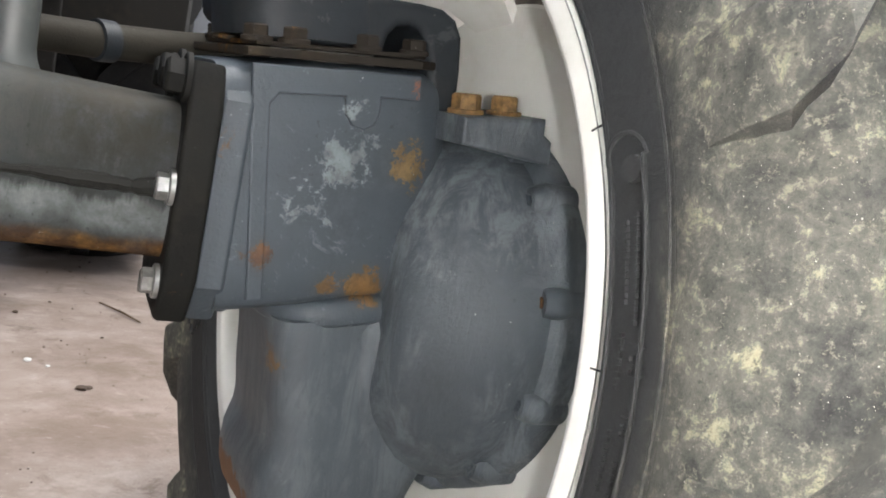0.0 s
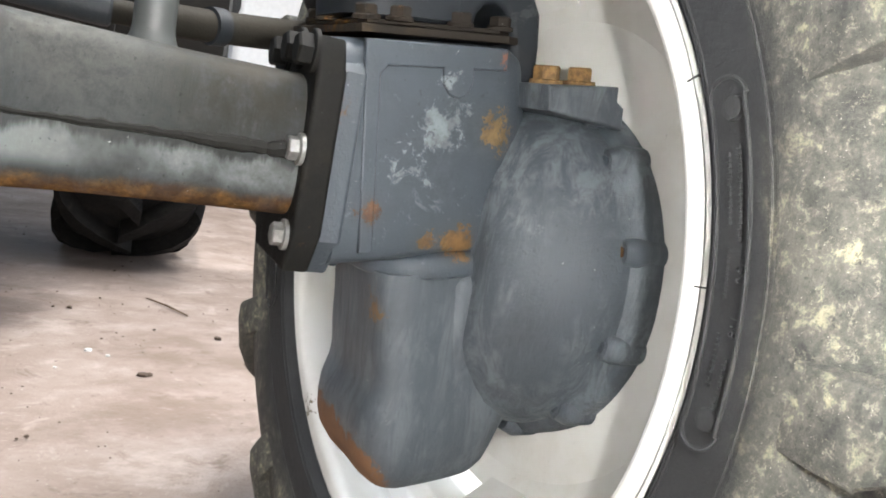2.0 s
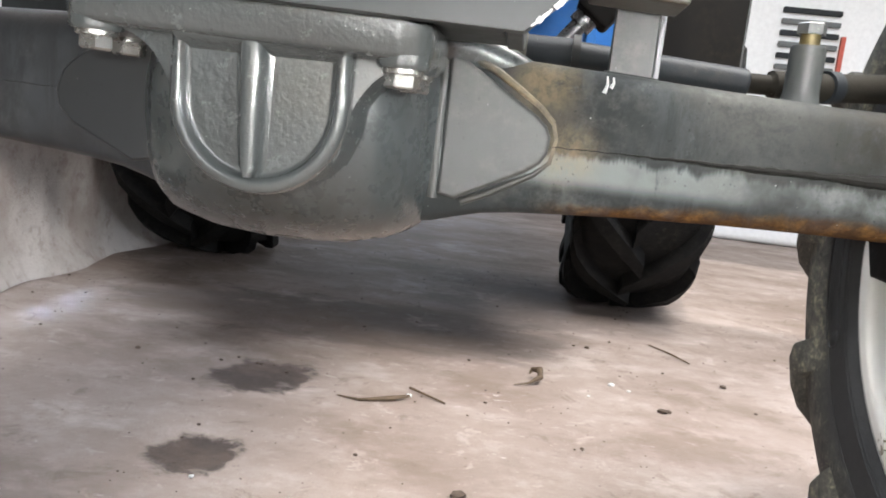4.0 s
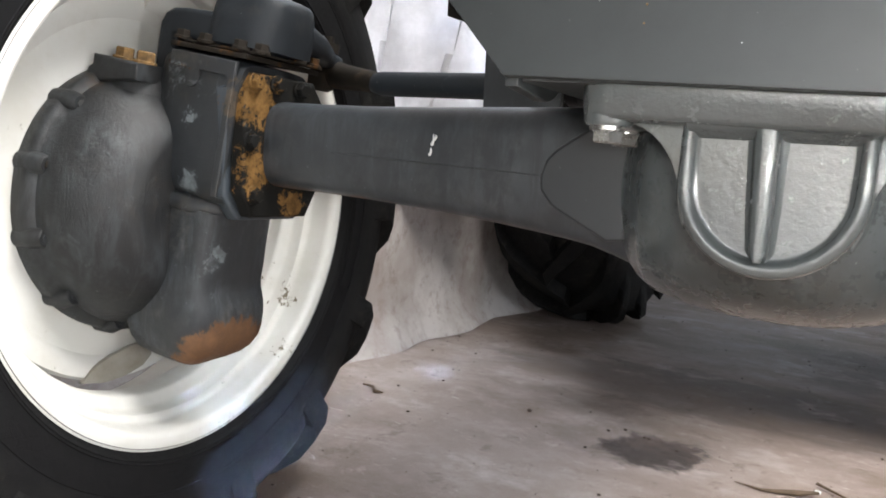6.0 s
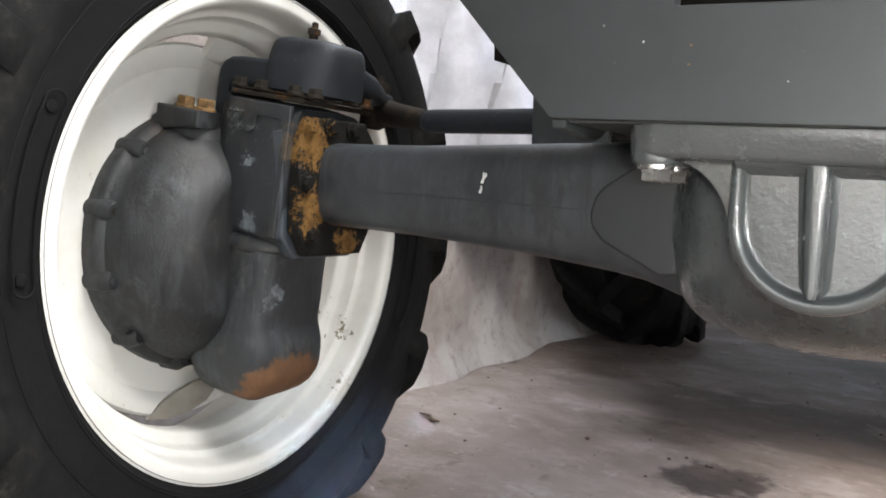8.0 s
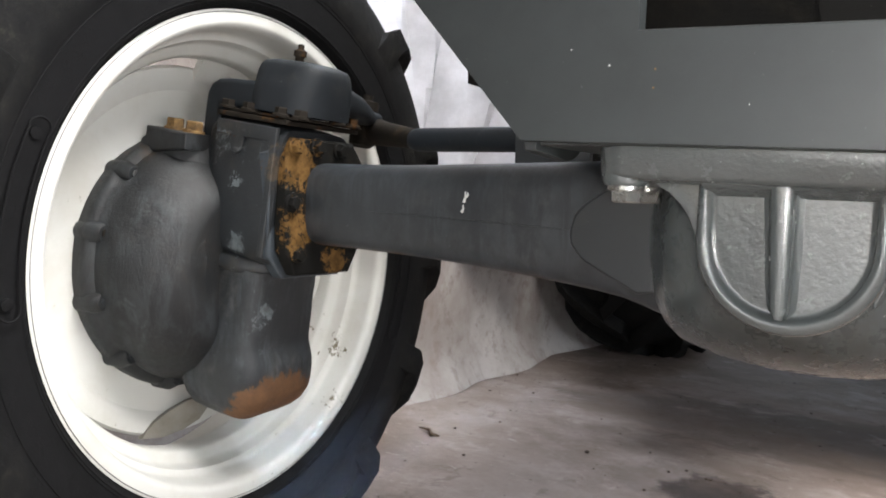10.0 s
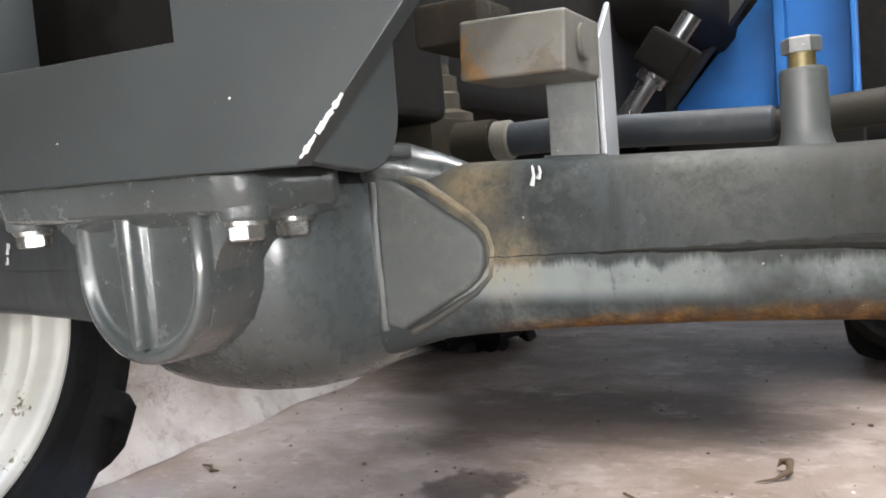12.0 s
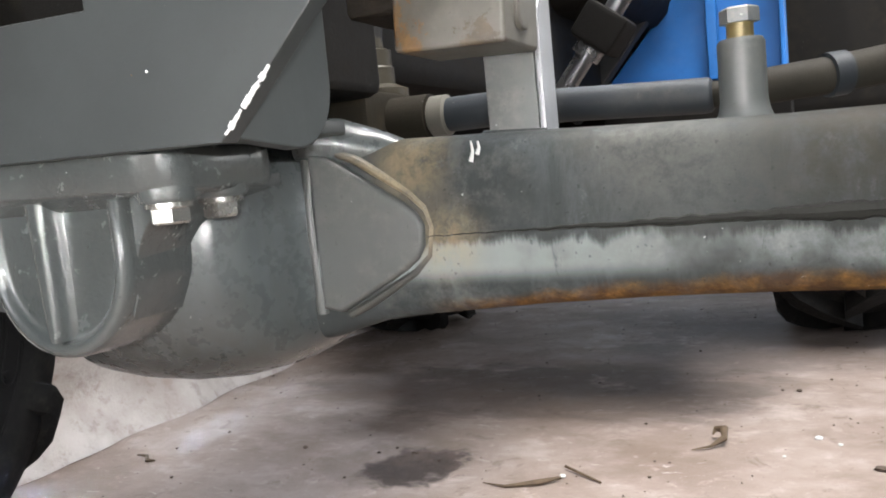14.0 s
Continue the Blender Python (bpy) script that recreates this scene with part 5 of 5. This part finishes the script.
            part("badge_boss", mirrored(turned(bm, Matrix.Translation(at(.359, a0 + k * (span - .01), .003))), flip), tyre.data.materials[0], wheel)
    if not flip:
        for words, a_mid, size in (("160", 170.3, .0125), ("1.6", 175.2, .0105)):
            a = radians(a_mid)
            cu = bpy.data.curves.new("moulded_writing", "FONT")
            cu.body, cu.size, cu.align_x, cu.align_y, cu.extrude = words, size, "CENTER", "CENTER", .0012
            tmp = new("moulded_writing", cu)
            bpy.context.view_layer.update()
            me = bpy.data.meshes.new_from_object(tmp)
            bpy.data.objects.remove(tmp)
            me.materials.clear()
            me.materials.append(M_TYRE)
            ob = new("moulded_writing", me)
            ob.parent = wheel
            ob.matrix_basis = Matrix(((0, 0, -1, -.0190), (-math.sin(a), math.cos(a), 0, .364 * math.cos(a)), (math.cos(a), math.sin(a), 0, .364 * math.sin(a)), (0, 0, 0, 1)))
            tagged(ob, "raised figures moulded in the tyre wall")
        for r, a0_, a1_ in ((.3665, 160.5, 167.5), (.360, 159.5, 168), (.353, 160, 166.5), (.353, 168.5, 173), (.3535, 176, 181), (.361, 178, 183)):
            k = int((a1_ - a0_) * 2)
            for i in range(k):
                a = radians(a0_ + (a1_ - a0_) * (i + .5) / k)
                bm = box(bmesh.new(), (-.0190 + (.364 - r) * .02, -.0010, -.0012), (-.0165, .0010, .0012))
                turned(bm, Matrix.Translation((0, r * math.cos(a), r * math.sin(a))) @ Matrix.Rotation(a, 4, "X"))
                part("print_bar", bm, M_TYRE, wheel)
        for a in (150.3, 172.5):
            bm = box(bmesh.new(), (-.0046, .321, -.0005), (-.0005, .3300, .0005))
            part("rim_mark", turned(bm, Matrix.Rotation(radians(a), 4, "X")), M_BLACK, wheel, "thin dark mark across the rim flange")
    return wheel


front_r, front_l = build_front(False), build_front(True)
for sg in (1, -1):
    m = Matrix.Translation((.56 if sg > 0 else -.955, 2.22, .655)) @ Matrix.Rotation(0, 4, "Z")
    wheel, tyre = build_wheel("rear_wheel", .620, .36, -.198, .198, 15, .046, .072, radians(30), m, M_TYRE_DARK, M_RIM, sg < 0, "large dark rear wheel with chevron tread bars", .05)
    bm = lathe(bmesh.new(), [(-.15, .352), (-.156, .36), (-.148, .335), (-.05, .31), (0, .30), (.05, .15), (.05, .04), (.06, .04), (.06, .15), (.01, .31), (.05, .318), (.148, .34), (.156, .36)], 64)
    part("rim", bm, M_RIM, wheel)

# ---- floor stains and litter ----


def crumb(x, y, s, k):
    bm = bmesh.new()
    bmesh.ops.create_icosphere(bm, subdivisions=1, radius=s)
    for v in bm.verts:
        v.co *= 1 + .5 * noise.noise(v.co * 90 + Vector((k, 0, 0)))
        v.co.z = v.co.z * .5 + s * .3
        v.co += Vector((x, y, .001))
    return bm


rnd = random.Random(5)
bm_all = bmesh.new()
for k in range(620):
    x, y = rnd.uniform(-1.15, 1.6), rnd.uniform(.05, 2.6)
    b1 = crumb(x, y, rnd.choice((.0015, .0015, .002, .002, .0025, .003, .0045)), k)
    me = bpy.data.meshes.new("t")
    b1.to_mesh(me)
    b1.free()
    bm_all.from_mesh(me)
    bpy.data.meshes.remove(me)
tagged(part("dirt_crumbs", bm_all, M_CRUMB), "small dark dirt crumbs scattered on the floor", "dirt", kind="stuff")
for k, (x, y, s) in enumerate(((.56, .985, .011), (.575, .99, .007), (.16, .42, .014), (.42, 1.45, .008), (.75, 1.25, .009), (-.62, .895, .007))):
    tagged(part("dirt_clod", crumb(x, y, s, 300 + k), M_CRUMB), "dark crumb of dirt on the concrete", "dirt")

for k, (x, y, sz) in enumerate(((-.045, .800, .007), (.46, 1.13, .008), (.50, 1.10, .005), (-.245, .345, .005), (.40, 1.02, .004), (.012, .845, .008))):
    tagged(part("paint_flake", crumb(x, y, sz, 400 + k), M_DRIP), "small pale flake lying on the concrete", "litter")


def curl(name, pts, radii, label):
    return tagged(part(name, tube(bmesh.new(), pts, radii, 8), M_LEAF), label, "litter")


curl("dry_leaf_curl", [(.228, 1.02, .004), (.262, 1.04, .006), (.288, 1.06, .018), (.285, 1.09, .026), (.267, 1.10, .022), (.262, 1.09, .014)], [.001, .003, .007, .009, .006, .002], "curled dry dark leaf scrap on the floor")
curl("nail", [(.006, .886, .006), (.090, .830, .003)], [.003, .002], "thin dark nail lying on the floor")
curl("twig", [(-.13, .785, .003), (-.08, .775, .004), (-.02, .80, .007), (.015, .825, .009)], [.001, .003, .006, .003], "bent dark scrap with a pale end on the floor")
curl("twig", [(-1.02, .770, .004), (-.985, .765, .006), (-.965, .745, .004), (-.945, .750, .003)], [.002, .004, .005, .002], "small dark twig near the wall")
curl("twig", [(.61, 1.58, .003), (.66, 1.50, .005), (.70, 1.43, .003)], [.002, .003, .002], "thin dry stalk on the floor")


# ---- behind: sheet, blue machine, white vehicle front ----
def sheet():
    bm = bmesh.new()
    ny, nz = 60, 30
    g = []
    for i in range(ny + 1):
        col = []
        for j in range(nz + 1):
            y, z = .62 + 1.25 * i / ny, .50 + 2.7 * j / nz
            f = .045 * math.sin(y * 30 + 2.6 * math.sin(z * 3)) + .02 * math.sin(y * 61 + 5 * math.sin(z * 2.2)) + .05 * math.sin(y * 9 + z * 2.5 + 1) + .03 * noise.noise(Vector((y * 7, z * 4, 0)))
            z2 = z + (.06 * math.sin(y * 8) + .03 * math.sin(y * 21) if j == 0 else 0)
            col.append(bm.verts.new((-1.10 + f, y, z2)))
        g.append(col)
    for i in range(ny):
        for j in range(nz):
            bm.faces.new((g[i][j], g[i + 1][j], g[i + 1][j + 1], g[i][j + 1]))
    bmesh.ops.solidify(bm, geom=bm.faces[:], thickness=.004)
    return bm


tagged(part("white_sheet", sheet(), M_CLOTH), "crumpled bluish-white cloth sheet hanging by the wall", "cloth")

blue = part("blue_panel", prism(bmesh.new(), [(.08, .735), (.430, .735), (.430, 1.3), (.26, 1.3), (.26, .96), (.08, .76)], "y", 1.20, 1.24, .004), M_BLUE, tractor, "blue painted steel side panel behind the axle")
part("edge_flange", box(bmesh.new(), (.430, 1.10, .735), (.440, 1.24, 1.3), .003), M_BLUE, blue)
part("upright", box(bmesh.new(), (.290, 1.17, .738), (.312, 1.20, 1.3), .004), M_BLUE, blue)
# Added block that only keeps the space below the panel dark.
part("dark_filler", box(bmesh.new(), (.08, 1.12, .50), (.445, 1.25, .733), .006), M_GRIME, blue, "dark block under the blue panel, added to keep the gap dark")
part("brace", turned(box(bmesh.new(), (-.02, -.02, -.25), (.02, .02, .25), .004), Matrix.Translation((.17, 1.12, .88)) @ pose(0, 0, 0, 0, 40, 0)), M_BLACK, blue, "dark steel brace")

van = thing("white_vehicle", "white vehicle front with a louvred grille", "vehicle")
part("body", box(bmesh.new(), (1.30, 5.0, .0), (3.2, 6.3, 2.0), .05, 3), M_WHITE, van)
for i in range(6):
    part("grille_slat", box(bmesh.new(), (1.72, 4.96, 1.20 + .075 * i), (2.10, 5.0, 1.235 + .075 * i), .006), M_ARM if i % 2 else M_GREYBOLT, van)
part("marker", box(bmesh.new(), (2.12, 4.97, 1.20), (2.15, 5.0, 1.45), .004), M_RED, van, "red marker strip")
